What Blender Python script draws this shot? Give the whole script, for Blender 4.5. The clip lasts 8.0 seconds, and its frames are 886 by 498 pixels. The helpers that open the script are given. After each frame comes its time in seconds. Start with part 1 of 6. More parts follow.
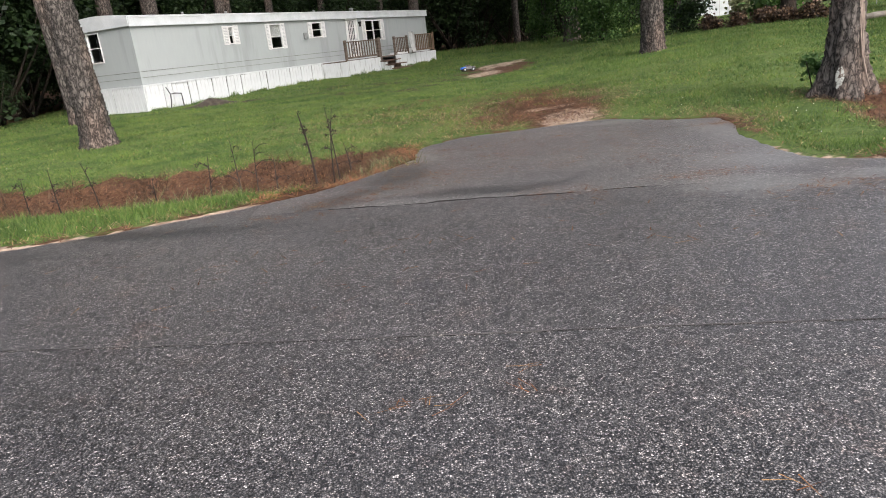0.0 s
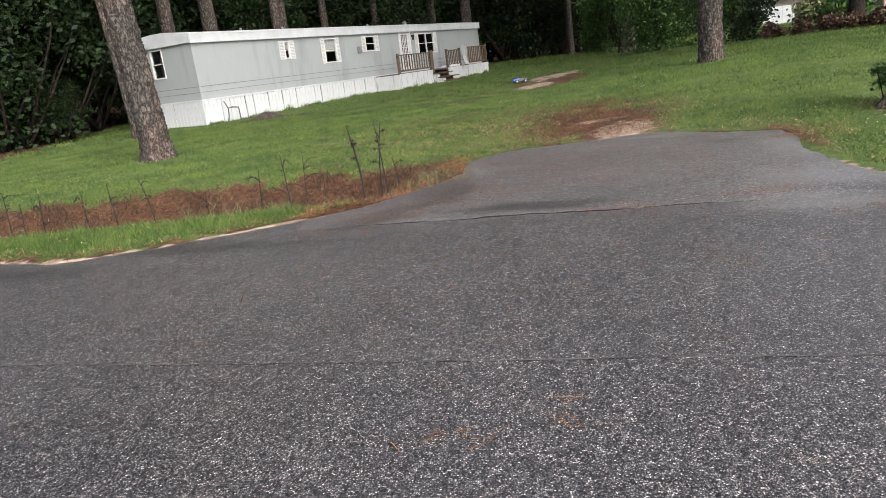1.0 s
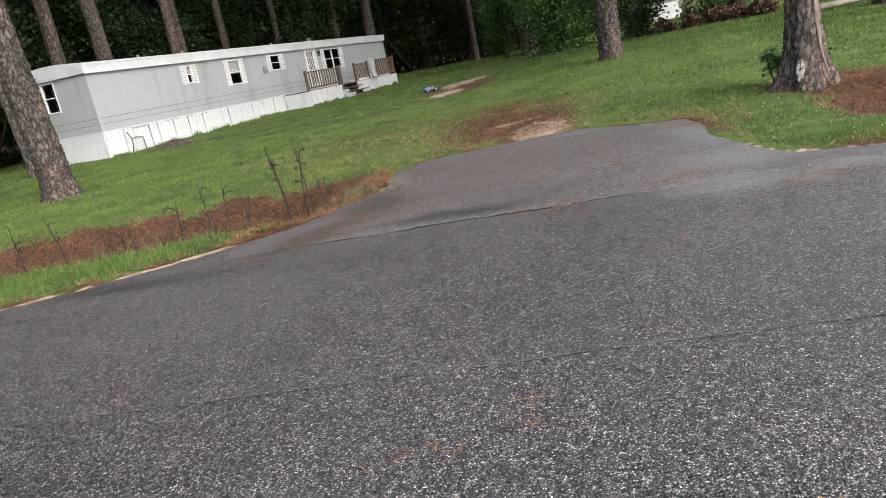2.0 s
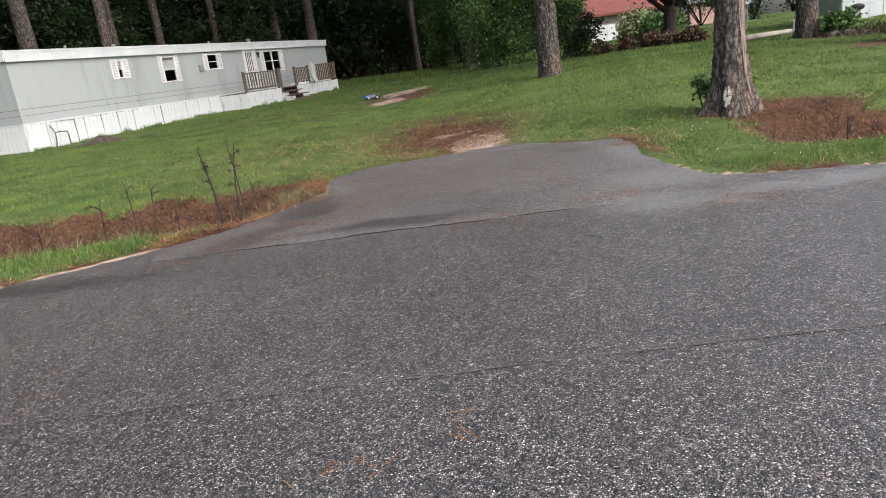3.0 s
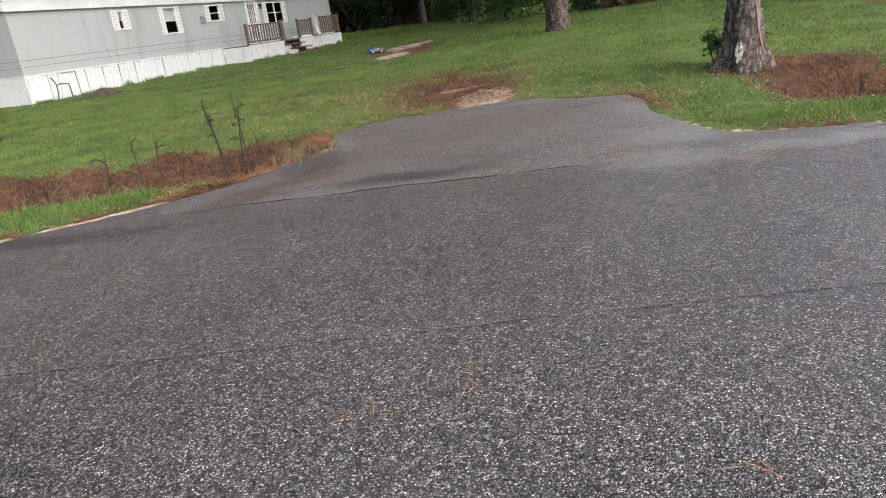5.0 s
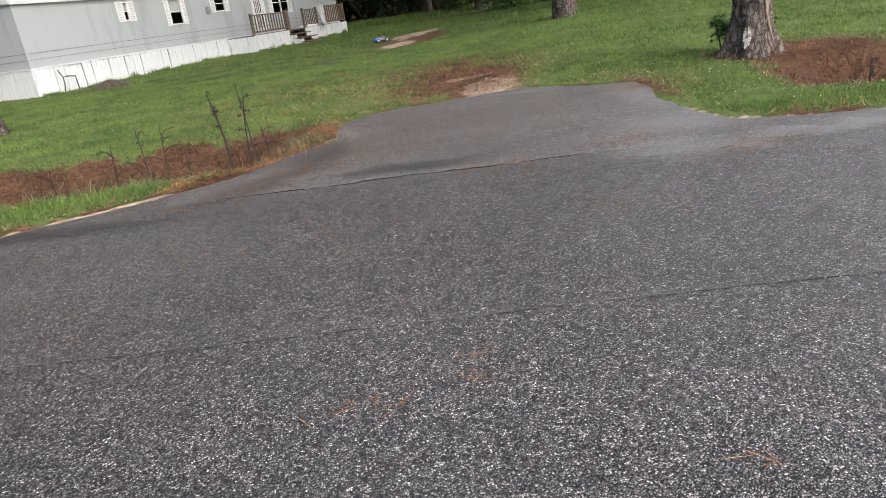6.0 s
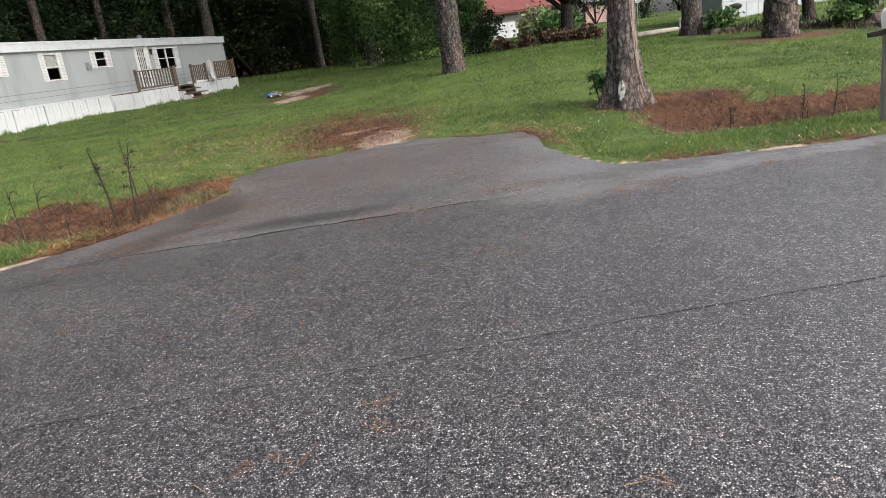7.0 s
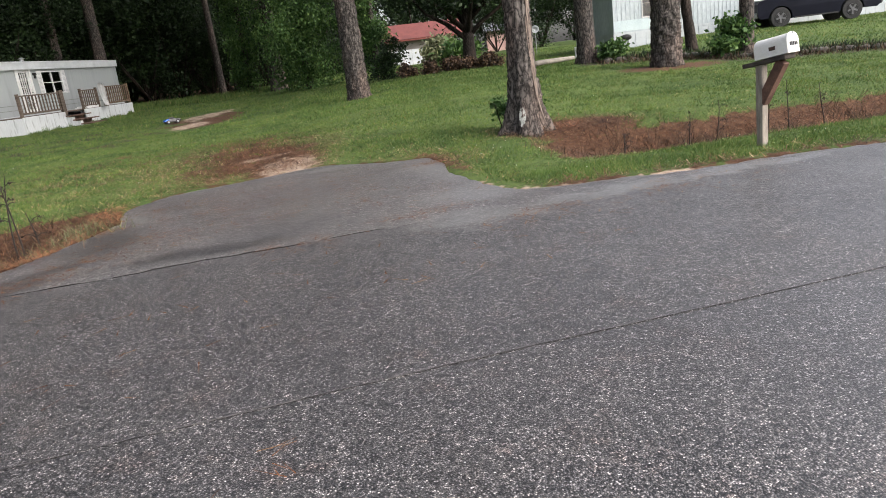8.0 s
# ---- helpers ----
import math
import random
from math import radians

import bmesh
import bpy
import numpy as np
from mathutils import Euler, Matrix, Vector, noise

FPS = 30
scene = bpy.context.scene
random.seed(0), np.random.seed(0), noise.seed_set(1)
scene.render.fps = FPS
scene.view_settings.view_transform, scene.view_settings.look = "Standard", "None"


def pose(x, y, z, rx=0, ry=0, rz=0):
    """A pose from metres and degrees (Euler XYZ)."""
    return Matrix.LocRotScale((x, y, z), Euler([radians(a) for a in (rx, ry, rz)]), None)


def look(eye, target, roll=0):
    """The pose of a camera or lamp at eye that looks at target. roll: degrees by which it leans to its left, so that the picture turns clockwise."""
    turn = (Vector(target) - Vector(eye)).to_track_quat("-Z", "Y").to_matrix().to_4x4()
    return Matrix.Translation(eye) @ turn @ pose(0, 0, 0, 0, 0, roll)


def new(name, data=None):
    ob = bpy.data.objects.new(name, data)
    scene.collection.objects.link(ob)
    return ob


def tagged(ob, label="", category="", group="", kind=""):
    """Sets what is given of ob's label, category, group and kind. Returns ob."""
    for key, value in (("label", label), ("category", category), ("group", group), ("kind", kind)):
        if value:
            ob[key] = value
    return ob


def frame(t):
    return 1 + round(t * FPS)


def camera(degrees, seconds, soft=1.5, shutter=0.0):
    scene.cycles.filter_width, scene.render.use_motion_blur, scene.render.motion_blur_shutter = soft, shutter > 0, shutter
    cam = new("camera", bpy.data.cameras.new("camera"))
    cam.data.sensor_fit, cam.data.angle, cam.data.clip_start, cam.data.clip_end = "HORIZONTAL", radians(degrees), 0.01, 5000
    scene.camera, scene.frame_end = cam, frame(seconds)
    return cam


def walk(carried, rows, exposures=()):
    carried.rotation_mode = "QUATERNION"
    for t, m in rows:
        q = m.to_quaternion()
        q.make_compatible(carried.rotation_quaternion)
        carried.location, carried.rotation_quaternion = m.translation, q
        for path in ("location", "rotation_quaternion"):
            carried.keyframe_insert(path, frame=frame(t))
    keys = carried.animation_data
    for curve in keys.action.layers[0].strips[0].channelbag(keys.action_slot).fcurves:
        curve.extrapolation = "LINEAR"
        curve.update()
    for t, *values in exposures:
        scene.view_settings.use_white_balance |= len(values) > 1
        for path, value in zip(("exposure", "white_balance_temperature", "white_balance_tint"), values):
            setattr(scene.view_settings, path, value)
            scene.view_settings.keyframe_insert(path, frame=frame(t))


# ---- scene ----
cam = camera(66.5, 8.0, soft=0.9)
walk(cam, [
    (0.0, pose(0.032, -0.169, 1.488, 72.98, 6.03, -1.79)),
    (0.5, pose(0.044, -0.123, 1.491, 72.46, 7.6, -0.04)),
    (1.0, pose(0.087, -0.03, 1.496, 74.4, 6.71, 2.58)),
    (1.5, pose(0.031, 0.018, 1.531, 72.87, 9.49, -3.47)),
    (1.7, pose(-0.021, -0, 1.512, 73.54, 10.2, -4.27)),
    (2.8, pose(-0.014, 0.013, 1.516, 74.4, 7.81, -9.13)),
    (3.0, pose(-0.009, 0.03, 1.507, 74.22, 7.17, -9.95)),
    (3.5, pose(-0.009, 0.028, 1.505, 73.29, 6.05, -10.46)),
    (4.0, pose(-0.007, 0.033, 1.507, 72.61, 6.42, -10.21)),
    (4.5, pose(-0.024, 0.045, 1.487, 71.46, 6.72, -10.05)),
    (4.7, pose(-0.037, 0.034, 1.491, 70.98, 6.82, -9.83)),
    (5.8, pose(-0.039, 0.021, 1.501, 70.18, 6.92, -9.06)),
    (6.0, pose(-0.019, 0.03, 1.5, 69.79, 7.4, -9.07)),
    (6.5, pose(-0.014, 0.038, 1.488, 69.82, 7.68, -12.39)),
    (7.0, pose(-0.006, 0.007, 1.478, 73.04, 7.18, -17.81)),
    (7.5, pose(0.043, 0.025, 1.501, 73.28, 6.85, -21.46)),
    (8.0, pose(0.054, 0.049, 1.49, 74.16, 6.62, -25.56)),
], exposures=[(0.0, 1.38, 6450, 13.0), (8.0, 1.38, 6450, 13.0)])

# ---- world and light: soft overcast daylight ----
world = bpy.data.worlds.new("overcast_sky")
scene.world = world
world.use_nodes = True
wn = world.node_tree.nodes
sky = wn.new("ShaderNodeTexSky")
sky.sky_type = "NISHITA"
sky.sun_disc = False
sky.sun_elevation = radians(39)
sky.sun_rotation = radians(146.7)
sky.air_density, sky.dust_density, sky.ozone_density = 1.0, 4.6, 1.0
wn["Background"].inputs["Strength"].default_value = 0.15
cloud = wn.new("ShaderNodeHueSaturation")
cloud.inputs["Saturation"].default_value = 0.5
world.node_tree.links.new(sky.outputs["Color"], cloud.inputs["Color"])
world.node_tree.links.new(cloud.outputs["Color"], wn["Background"].inputs["Color"])
sun_data = bpy.data.lights.new("sun", "SUN")
sun_data.energy = 1.0
sun_data.angle = radians(40)
sun_data.color = (1.0, 0.975, 0.94)
sun = new("sun", sun_data)
sun.matrix_world = look((23, -35, 35), (0, 0, 0))


# ---- materials ----
def material(name):
    m = bpy.data.materials.new(name)
    m.use_nodes = True
    return m, m.node_tree.nodes, m.node_tree.links, m.node_tree.nodes["Principled BSDF"]


def ramp(nodes, stops):
    r = nodes.new("ShaderNodeValToRGB")
    e = r.color_ramp.elements
    while len(e) < len(stops):
        e.new(0.5)
    for k, (at, c) in enumerate(stops):
        e[k].position, e[k].color = at, (*c, 1)
    return r


def coords(nodes, links, scale=(1, 1, 1)):
    tc, mp = nodes.new("ShaderNodeTexCoord"), nodes.new("ShaderNodeMapping")
    mp.inputs["Scale"].default_value = scale
    links.new(tc.outputs["Object"], mp.inputs["Vector"])
    return mp.outputs["Vector"]


def tex_noise(nodes, links, vec, scale, detail=4, rough=0.6):
    n = nodes.new("ShaderNodeTexNoise")
    n.inputs["Scale"].default_value, n.inputs["Detail"].default_value, n.inputs["Roughness"].default_value = scale, detail, rough
    links.new(vec, n.inputs["Vector"])
    return n


def mixed(nodes, links, a, b, fac, mode="MIX"):
    """A colour mix of two sockets or colours; fac a socket or number."""
    m = nodes.new("ShaderNodeMix")
    m.data_type, m.blend_type = "RGBA", mode
    for value, slot in ((fac, 0), (a, 6), (b, 7)):
        if hasattr(value, "is_linked"):
            links.new(value, m.inputs[slot])
        elif slot == 0:
            m.inputs[0].default_value = value
        else:
            m.inputs[slot].default_value = (*value, 1)
    return m.outputs[2]


def bumped(nodes, links, height, bsdf, strength=0.3, distance=0.01):
    b = nodes.new("ShaderNodeBump")
    b.inputs["Strength"].default_value, b.inputs["Distance"].default_value = strength, distance
    links.new(height, b.inputs["Height"])
    links.new(b.outputs["Normal"], bsdf.inputs["Normal"])


def worn(name, low, high, scale=6.0, rough=0.6, metal=0.0, grain=60.0, bump=0.15, stretch=(1, 1, 1), spec=0.4, vary=0.8, at=(0.32, 0.68)):
    """Two-scale mottled surface between two colours."""
    m, n, l, b = material(name)
    v = coords(n, l, stretch)
    big, fine = tex_noise(n, l, v, scale), tex_noise(n, l, v, grain, 3)
    r = ramp(n, [(at[0], low), (at[1], high)])
    l.new(big.outputs["Fac"], r.inputs["Fac"])
    r2 = ramp(n, [(0.3, (0.72, 0.72, 0.72)), (0.7, (1.12, 1.12, 1.12))])
    l.new(fine.outputs["Fac"], r2.inputs["Fac"])
    l.new(mixed(n, l, r.outputs["Color"], r2.outputs["Color"], vary, "MULTIPLY"), b.inputs["Base Color"])
    b.inputs["Roughness"].default_value, b.inputs["Metallic"].default_value = rough, metal
    b.inputs["Specular IOR Level"].default_value = spec
    bumped(n, l, fine.outputs["Fac"], b, bump, 0.004)
    return m


def patches(n, l, v, spots, ragged=0.35, scale=1.6):
    """0 to 1 over ragged oval spots (x, y, half width, half length, turn in degrees) of the plan."""
    shift = n.new("ShaderNodeVectorMath")
    shift.operation = "MULTIPLY_ADD"
    l.new(tex_noise(n, l, v, scale, 6, 0.7).outputs["Color"], shift.inputs[0])
    shift.inputs[1].default_value, shift.inputs[2].default_value = (2 * ragged, 2 * ragged, 0), (-ragged, -ragged, 0)
    moved = n.new("ShaderNodeVectorMath")
    l.new(v, moved.inputs[0])
    l.new(shift.outputs[0], moved.inputs[1])
    total = None
    for x, y, rx, ry, turn in spots:
        mp = n.new("ShaderNodeMapping")
        mp.vector_type = "TEXTURE"
        mp.inputs["Location"].default_value, mp.inputs["Rotation"].default_value, mp.inputs["Scale"].default_value = (x, y, 0), (0, 0, radians(turn)), (rx, ry, 50)
        l.new(moved.outputs[0], mp.inputs["Vector"])
        size = n.new("ShaderNodeVectorMath")
        size.operation = "LENGTH"
        l.new(mp.outputs["Vector"], size.inputs[0])
        fall = n.new("ShaderNodeMapRange")
        fall.interpolation_type = "SMOOTHSTEP"
        fall.inputs["From Min"].default_value, fall.inputs["From Max"].default_value = 1.25, 0.25
        l.new(size.outputs["Value"], fall.inputs["Value"])
        if total is None:
            total = fall.outputs["Result"]
        else:
            most = n.new("ShaderNodeMath")
            most.operation = "MAXIMUM"
            l.new(total, most.inputs[0])
            l.new(fall.outputs["Result"], most.inputs[1])
            total = most.outputs[0]
    return total


SILT_SHEEN = [(3.85, 8.4, 0.45, 1.5, -4), (3.5, 6.7, 0.85, 0.65, 0), (2.9, 5.6, 0.8, 0.4, -12), (4.3, 5.45, 1.3, 0.2, -10), (5.9, 5.2, 1.6, 0.16, -11), (-0.05, 9.2, 0.14, 0.7, 5), (2.9, 10.5, 0.8, 0.3, -5)]
DAMP = [(-1.0, 6.9, 0.9, 0.35, 40), (-0.4, 7.9, 0.5, 0.9, -15), (0.5, 6.6, 1.0, 0.25, -9), (-2.6, 6.2, 1.5, 0.22, -10), (-5.2, 6.0, 2.0, 0.3, -10), (3.42, 9.35, 0.42, 0.14, -8)]


def asphalt(name, binder, stone, bright, scale, wet, relief):
    """Chip-sealed asphalt: stones of several greys in a dark binder, with damp stains and pale washed-on silt that also
    holds painted sky sheen.
    """
    m, n, l, b = material(name)
    v = coords(n, l)
    vor = n.new("ShaderNodeTexVoronoi")
    vor.inputs["Scale"].default_value = scale
    l.new(v, vor.inputs["Vector"])
    sep = n.new("ShaderNodeSeparateColor")
    l.new(vor.outputs["Color"], sep.inputs["Color"])
    pick = ramp(n, [(0.0, binder), (0.34, stone), (0.72, tuple(1.9 * c for c in stone)), (1.0, bright)])
    l.new(sep.outputs["Red"], pick.inputs["Fac"])
    gap = ramp(n, [(0.3, (1.15, 1.15, 1.15)), (0.6, (0.22, 0.22, 0.22))])
    l.new(vor.outputs["Distance"], gap.inputs["Fac"])
    body = mixed(n, l, pick.outputs["Color"], gap.outputs["Color"], 1.0, "MULTIPLY")
    large, mid = tex_noise(n, l, v, 0.55, 5), tex_noise(n, l, v, 5.0, 5)
    tone = ramp(n, [(0.3, (0.82, 0.81, 0.81)), (0.5, (1, 1, 1)), (0.72, (1.18, 1.16, 1.13))])
    l.new(large.outputs["Fac"], tone.inputs["Fac"])
    tone2 = ramp(n, [(0.3, (0.86, 0.86, 0.87)), (0.7, (1.13, 1.12, 1.1))])
    l.new(mid.outputs["Fac"], tone2.inputs["Fac"])
    # coarser chips, so that the grain still shows some metres off
    chips = n.new("ShaderNodeTexVoronoi")
    chips.inputs["Scale"].default_value = scale * 0.5
    l.new(v, chips.inputs["Vector"])
    sep2 = n.new("ShaderNodeSeparateColor")
    l.new(chips.outputs["Color"], sep2.inputs["Color"])
    flecks = ramp(n, [(0.0, (0.42, 0.42, 0.42)), (0.45, (0.8, 0.8, 0.8)), (0.75, (1.14, 1.14, 1.14)), (0.95, (1.75, 1.74, 1.71))])
    l.new(sep2.outputs["Green"], flecks.inputs["Fac"])
    body = mixed(n, l, body, flecks.outputs["Color"], 1.0, "MULTIPLY")
    body = mixed(n, l, body, tone.outputs["Color"], 1.0, "MULTIPLY")
    body = mixed(n, l, body, tone2.outputs["Color"], 1.0, "MULTIPLY")
    grit = ramp(n, [(0.32, (0.66, 0.66, 0.67)), (0.5, (1, 1, 1)), (0.68, (1.36, 1.35, 1.32))])
    l.new(tex_noise(n, l, v, 24.0, 5, 0.8).outputs["Fac"], grit.inputs["Fac"])
    body = mixed(n, l, body, grit.outputs["Color"], 1.0, "MULTIPLY")
    rust = tex_noise(n, l, v, 2.3, 6, 0.75)
    rr = ramp(n, [(0.55, (0, 0, 0)), (0.85, (1, 1, 1))])
    l.new(rust.outputs["Fac"], rr.inputs["Fac"])
    body = mixed(n, l, body, mixed(n, l, body, (1.3, 0.97, 0.8), 1.0, "MULTIPLY"), rr.outputs["Color"])
    damp = patches(n, l, v, DAMP, 0.22, 2.5)
    body = mixed(n, l, body, mixed(n, l, body, (0.5, 0.5, 0.5), 1.0, "MULTIPLY"), damp)
    # pale film: washed-on deposit, with the sky's sheen put into its colour
    silt_sheen = patches(n, l, v, SILT_SHEEN, 0.42, 2.2)
    thin = n.new("ShaderNodeMapRange")
    thin.inputs["To Max"].default_value = 0.55
    l.new(silt_sheen, thin.inputs["Value"])
    film = mixed(n, l, (0.15, 0.146, 0.139), mixed(n, l, flecks.outputs["Color"], grit.outputs["Color"], 1.0, "MULTIPLY"), 0.6, "MULTIPLY")
    body = mixed(n, l, body, film, thin.outputs["Result"])
    l.new(body, b.inputs["Base Color"])
    wetness = ramp(n, [(0.25, (wet[1],) * 3), (0.75, (wet[0],) * 3)])
    l.new(tex_noise(n, l, v, 0.7, 3).outputs["Fac"], wetness.inputs["Fac"])
    l.new(mixed(n, l, wetness.outputs["Color"], (0.32, 0.32, 0.32), silt_sheen), b.inputs["Roughness"])
    b.inputs["Specular IOR Level"].default_value = 0.85
    smooth = n.new("ShaderNodeMapRange")
    smooth.inputs["To Min"].default_value, smooth.inputs["To Max"].default_value = relief, 0.3 * relief
    l.new(silt_sheen, smooth.inputs["Value"])
    bump = n.new("ShaderNodeBump")
    bump.inputs["Distance"].default_value = 0.004
    l.new(smooth.outputs["Result"], bump.inputs["Strength"])
    l.new(gap.outputs["Color"], bump.inputs["Height"])
    l.new(bump.outputs["Normal"], b.inputs["Normal"])
    return m


def leafy(name, stops, patch=((0.8, 0.8, 0.75), (1.2, 1.15, 0.95)), scale=0.35, rough=0.6, through_light=0.25):
    """Leaves or blades: each island its own green, with wide patches of tone."""
    m, n, l, b = material(name)
    geo = n.new("ShaderNodeNewGeometry")
    r = ramp(n, stops)
    l.new(geo.outputs["Random Per Island"], r.inputs["Fac"])
    v = coords(n, l)
    p = ramp(n, [(0.35, patch[0]), (0.65, patch[1])])
    l.new(tex_noise(n, l, v, scale, 4).outputs["Fac"], p.inputs["Fac"])
    c = mixed(n, l, r.outputs["Color"], p.outputs["Color"], 1.0, "MULTIPLY")
    l.new(c, b.inputs["Base Color"])
    b.inputs["Roughness"].default_value = rough
    b.inputs["Specular IOR Level"].default_value = 0.25
    if through_light:
        t, mx = n.new("ShaderNodeBsdfTranslucent"), n.new("ShaderNodeMixShader")
        l.new(c, t.inputs["Color"])
        mx.inputs[0].default_value = through_light
        l.new(b.outputs[0], mx.inputs[1])
        l.new(t.outputs[0], mx.inputs[2])
        l.new(mx.outputs[0], n["Material Output"].inputs["Surface"])
    return m


def bark_material(name, dark, mid, light, scale=1.0):
    m, n, l, b = material(name)
    v = coords(n, l, (1, 1, 0.34))
    vor = n.new("ShaderNodeTexVoronoi")
    vor.feature = "DISTANCE_TO_EDGE"
    vor.inputs["Scale"].default_value = 15.0 * scale
    warp = n.new("ShaderNodeMix")
    warp.data_type = "VECTOR"
    warp.inputs[0].default_value = 0.2
    l.new(v, warp.inputs[4])
    l.new(tex_noise(n, l, v, 7 * scale, 5).outputs["Color"], warp.inputs[5])
    l.new(warp.outputs[1], vor.inputs["Vector"])
    r = ramp(n, [(0.0, dark), (0.07, mid), (0.30, light)])
    l.new(vor.outputs["Distance"], r.inputs["Fac"])
    fine = tex_noise(n, l, v, 45 * scale, 5)
    r2 = ramp(n, [(0.3, (0.65, 0.64, 0.62)), (0.7, (1.25, 1.22, 1.2))])
    l.new(fine.outputs["Fac"], r2.inputs["Fac"])
    c = mixed(n, l, r.outputs["Color"], r2.outputs["Color"], 1.0, "MULTIPLY")
    stain = ramp(n, [(0.45, (0.75, 0.78, 0.78)), (0.6, (1.15, 1.05, 0.98))])
    l.new(tex_noise(n, l, v, 1.6, 4).outputs["Fac"], stain.inputs["Fac"])
    l.new(mixed(n, l, c, stain.outputs["Color"], 1.0, "MULTIPLY"), b.inputs["Base Color"])
    b.inputs["Roughness"].default_value = 0.9
    b.inputs["Specular IOR Level"].default_value = 0.2
    bumped(n, l, r.outputs["Color"], b, 0.8, 0.03)
    return m


def ground_material():
    """Soil with needle litter, sand and mud by the mesh's own layers."""
    m, n, l, b = material("soil_and_turf")
    v = coords(n, l)
    turf = ramp(n, [(0.3, (0.036, 0.055, 0.018)), (0.5, (0.066, 0.102, 0.031)), (0.7, (0.11, 0.15, 0.048))])
    l.new(tex_noise(n, l, v, 9, 8, 0.7).outputs["Fac"], turf.inputs["Fac"])
    wide = ramp(n, [(0.35, (0.75, 0.8, 0.7)), (0.65, (1.2, 1.12, 1.0))])
    l.new(tex_noise(n, l, v, 0.4, 4).outputs["Fac"], wide.inputs["Fac"])
    c = mixed(n, l, turf.outputs["Color"], wide.outputs["Color"], 1.0, "MULTIPLY")
    straw = ramp(n, [(0.3, (0.028, 0.017, 0.011)), (0.5, (0.082, 0.043, 0.025)), (0.72, (0.18, 0.10, 0.06))])
    l.new(tex_noise(n, l, v, 14, 8, 0.75).outputs["Fac"], straw.inputs["Fac"])
    sand = ramp(n, [(0.3, (0.13, 0.08, 0.055)), (0.65, (0.46, 0.36, 0.275))])
    l.new(tex_noise(n, l, v, 5, 8, 0.7).outputs["Fac"], sand.inputs["Fac"])
    mud = ramp(n, [(0.3, (0.025, 0.02, 0.014)), (0.7, (0.07, 0.055, 0.04))])
    l.new(tex_noise(n, l, v, 11, 8, 0.7).outputs["Fac"], mud.inputs["Fac"])
    for layer, colour in (("mud", mud), ("straw", straw), ("sand", sand)):
        at = n.new("ShaderNodeAttribute")
        at.attribute_name = layer
        edge = n.new("ShaderNodeMath")
        edge.operation = "ADD"
        l.new(at.outputs["Fac"], edge.inputs[0])
        shift = n.new("ShaderNodeMapRange")
        shift.inputs["To Min"].default_value, shift.inputs["To Max"].default_value = -0.45, 0.45
        l.new(tex_noise(n, l, v, 6, 6, 0.7).outputs["Fac"], shift.inputs["Value"])
        l.new(shift.outputs["Result"], edge.inputs[1])
        f = ramp(n, [(0.38, (0, 0, 0)), (0.62, (1, 1, 1))])
        l.new(edge.outputs[0], f.inputs["Fac"])
        c = mixed(n, l, c, colour.outputs["Color"], f.outputs["Color"])
    l.new(c, b.inputs["Base Color"])
    b.inputs["Roughness"].default_value = 0.9
    b.inputs["Specular IOR Level"].default_value = 0.15
    bumped(n, l, tex_noise(n, l, v, 30, 6, 0.7).outputs["Fac"], b, 0.7, 0.03)
    return m


def plain(name, colour, rough=0.5, metal=0.0, transmission=0.0):
    m, n, l, b = material(name)
    b.inputs["Base Color"].default_value = (*colour, 1)
    b.inputs["Roughness"].default_value, b.inputs["Metallic"].default_value = rough, metal
    b.inputs["Transmission Weight"].default_value = transmission
    return m


M_GROUND = ground_material()
M_ROAD = asphalt("chip_seal_asphalt", (0.021, 0.0195, 0.0195), (0.064, 0.0595, 0.0592), (0.37, 0.35, 0.34), 130.0, (0.32, 0.46), 0.7)
M_DRIVE = asphalt("smooth_worn_asphalt", (0.043, 0.040, 0.0395), (0.107, 0.0995, 0.099), (0.44, 0.42, 0.41), 110.0, (0.28, 0.42), 0.5)
M_GRASS = leafy("lawn_grass", [(0.0, (0.044, 0.088, 0.024)), (0.4, (0.079, 0.142, 0.036)), (0.75, (0.120, 0.188, 0.051)), (0.93, (0.18, 0.205, 0.078)), (1.0, (0.24, 0.19, 0.105))], ((0.6, 0.68, 0.66), (1.35, 1.22, 1.0)), scale=1.1)
M_TALL = leafy("fresh_verge_grass", [(0.0, (0.042, 0.084, 0.02)), (0.5, (0.076, 0.14, 0.032)), (0.9, (0.122, 0.19, 0.052)), (1.0, (0.25, 0.22, 0.105))], scale=0.8)
M_NEEDLES = leafy("fallen_pine_needles", [(0.0, (0.03, 0.015, 0.010)), (0.4, (0.105, 0.045, 0.025)), (0.8, (0.20, 0.09, 0.048)), (1.0, (0.29, 0.18, 0.11))], ((0.25, 0.26, 0.28), (1.2, 1.14, 1.06)), scale=1.7, through_light=0)
M_DRY = leafy("dead_stalks", [(0.0, (0.016, 0.011, 0.009)), (0.6, (0.055, 0.033, 0.023)), (1.0, (0.16, 0.105, 0.07))], scale=2.0, through_light=0)
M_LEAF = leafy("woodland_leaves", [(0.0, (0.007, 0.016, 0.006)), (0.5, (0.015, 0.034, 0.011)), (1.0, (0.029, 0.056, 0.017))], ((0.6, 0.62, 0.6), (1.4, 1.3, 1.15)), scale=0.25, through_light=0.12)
M_IVY = leafy("ivy_leaves", [(0.0, (0.026, 0.062, 0.019)), (0.5, (0.062, 0.135, 0.036)), (1.0, (0.115, 0.195, 0.058))], ((0.55, 0.6, 0.55), (1.3, 1.2, 1.1)), scale=0.6)
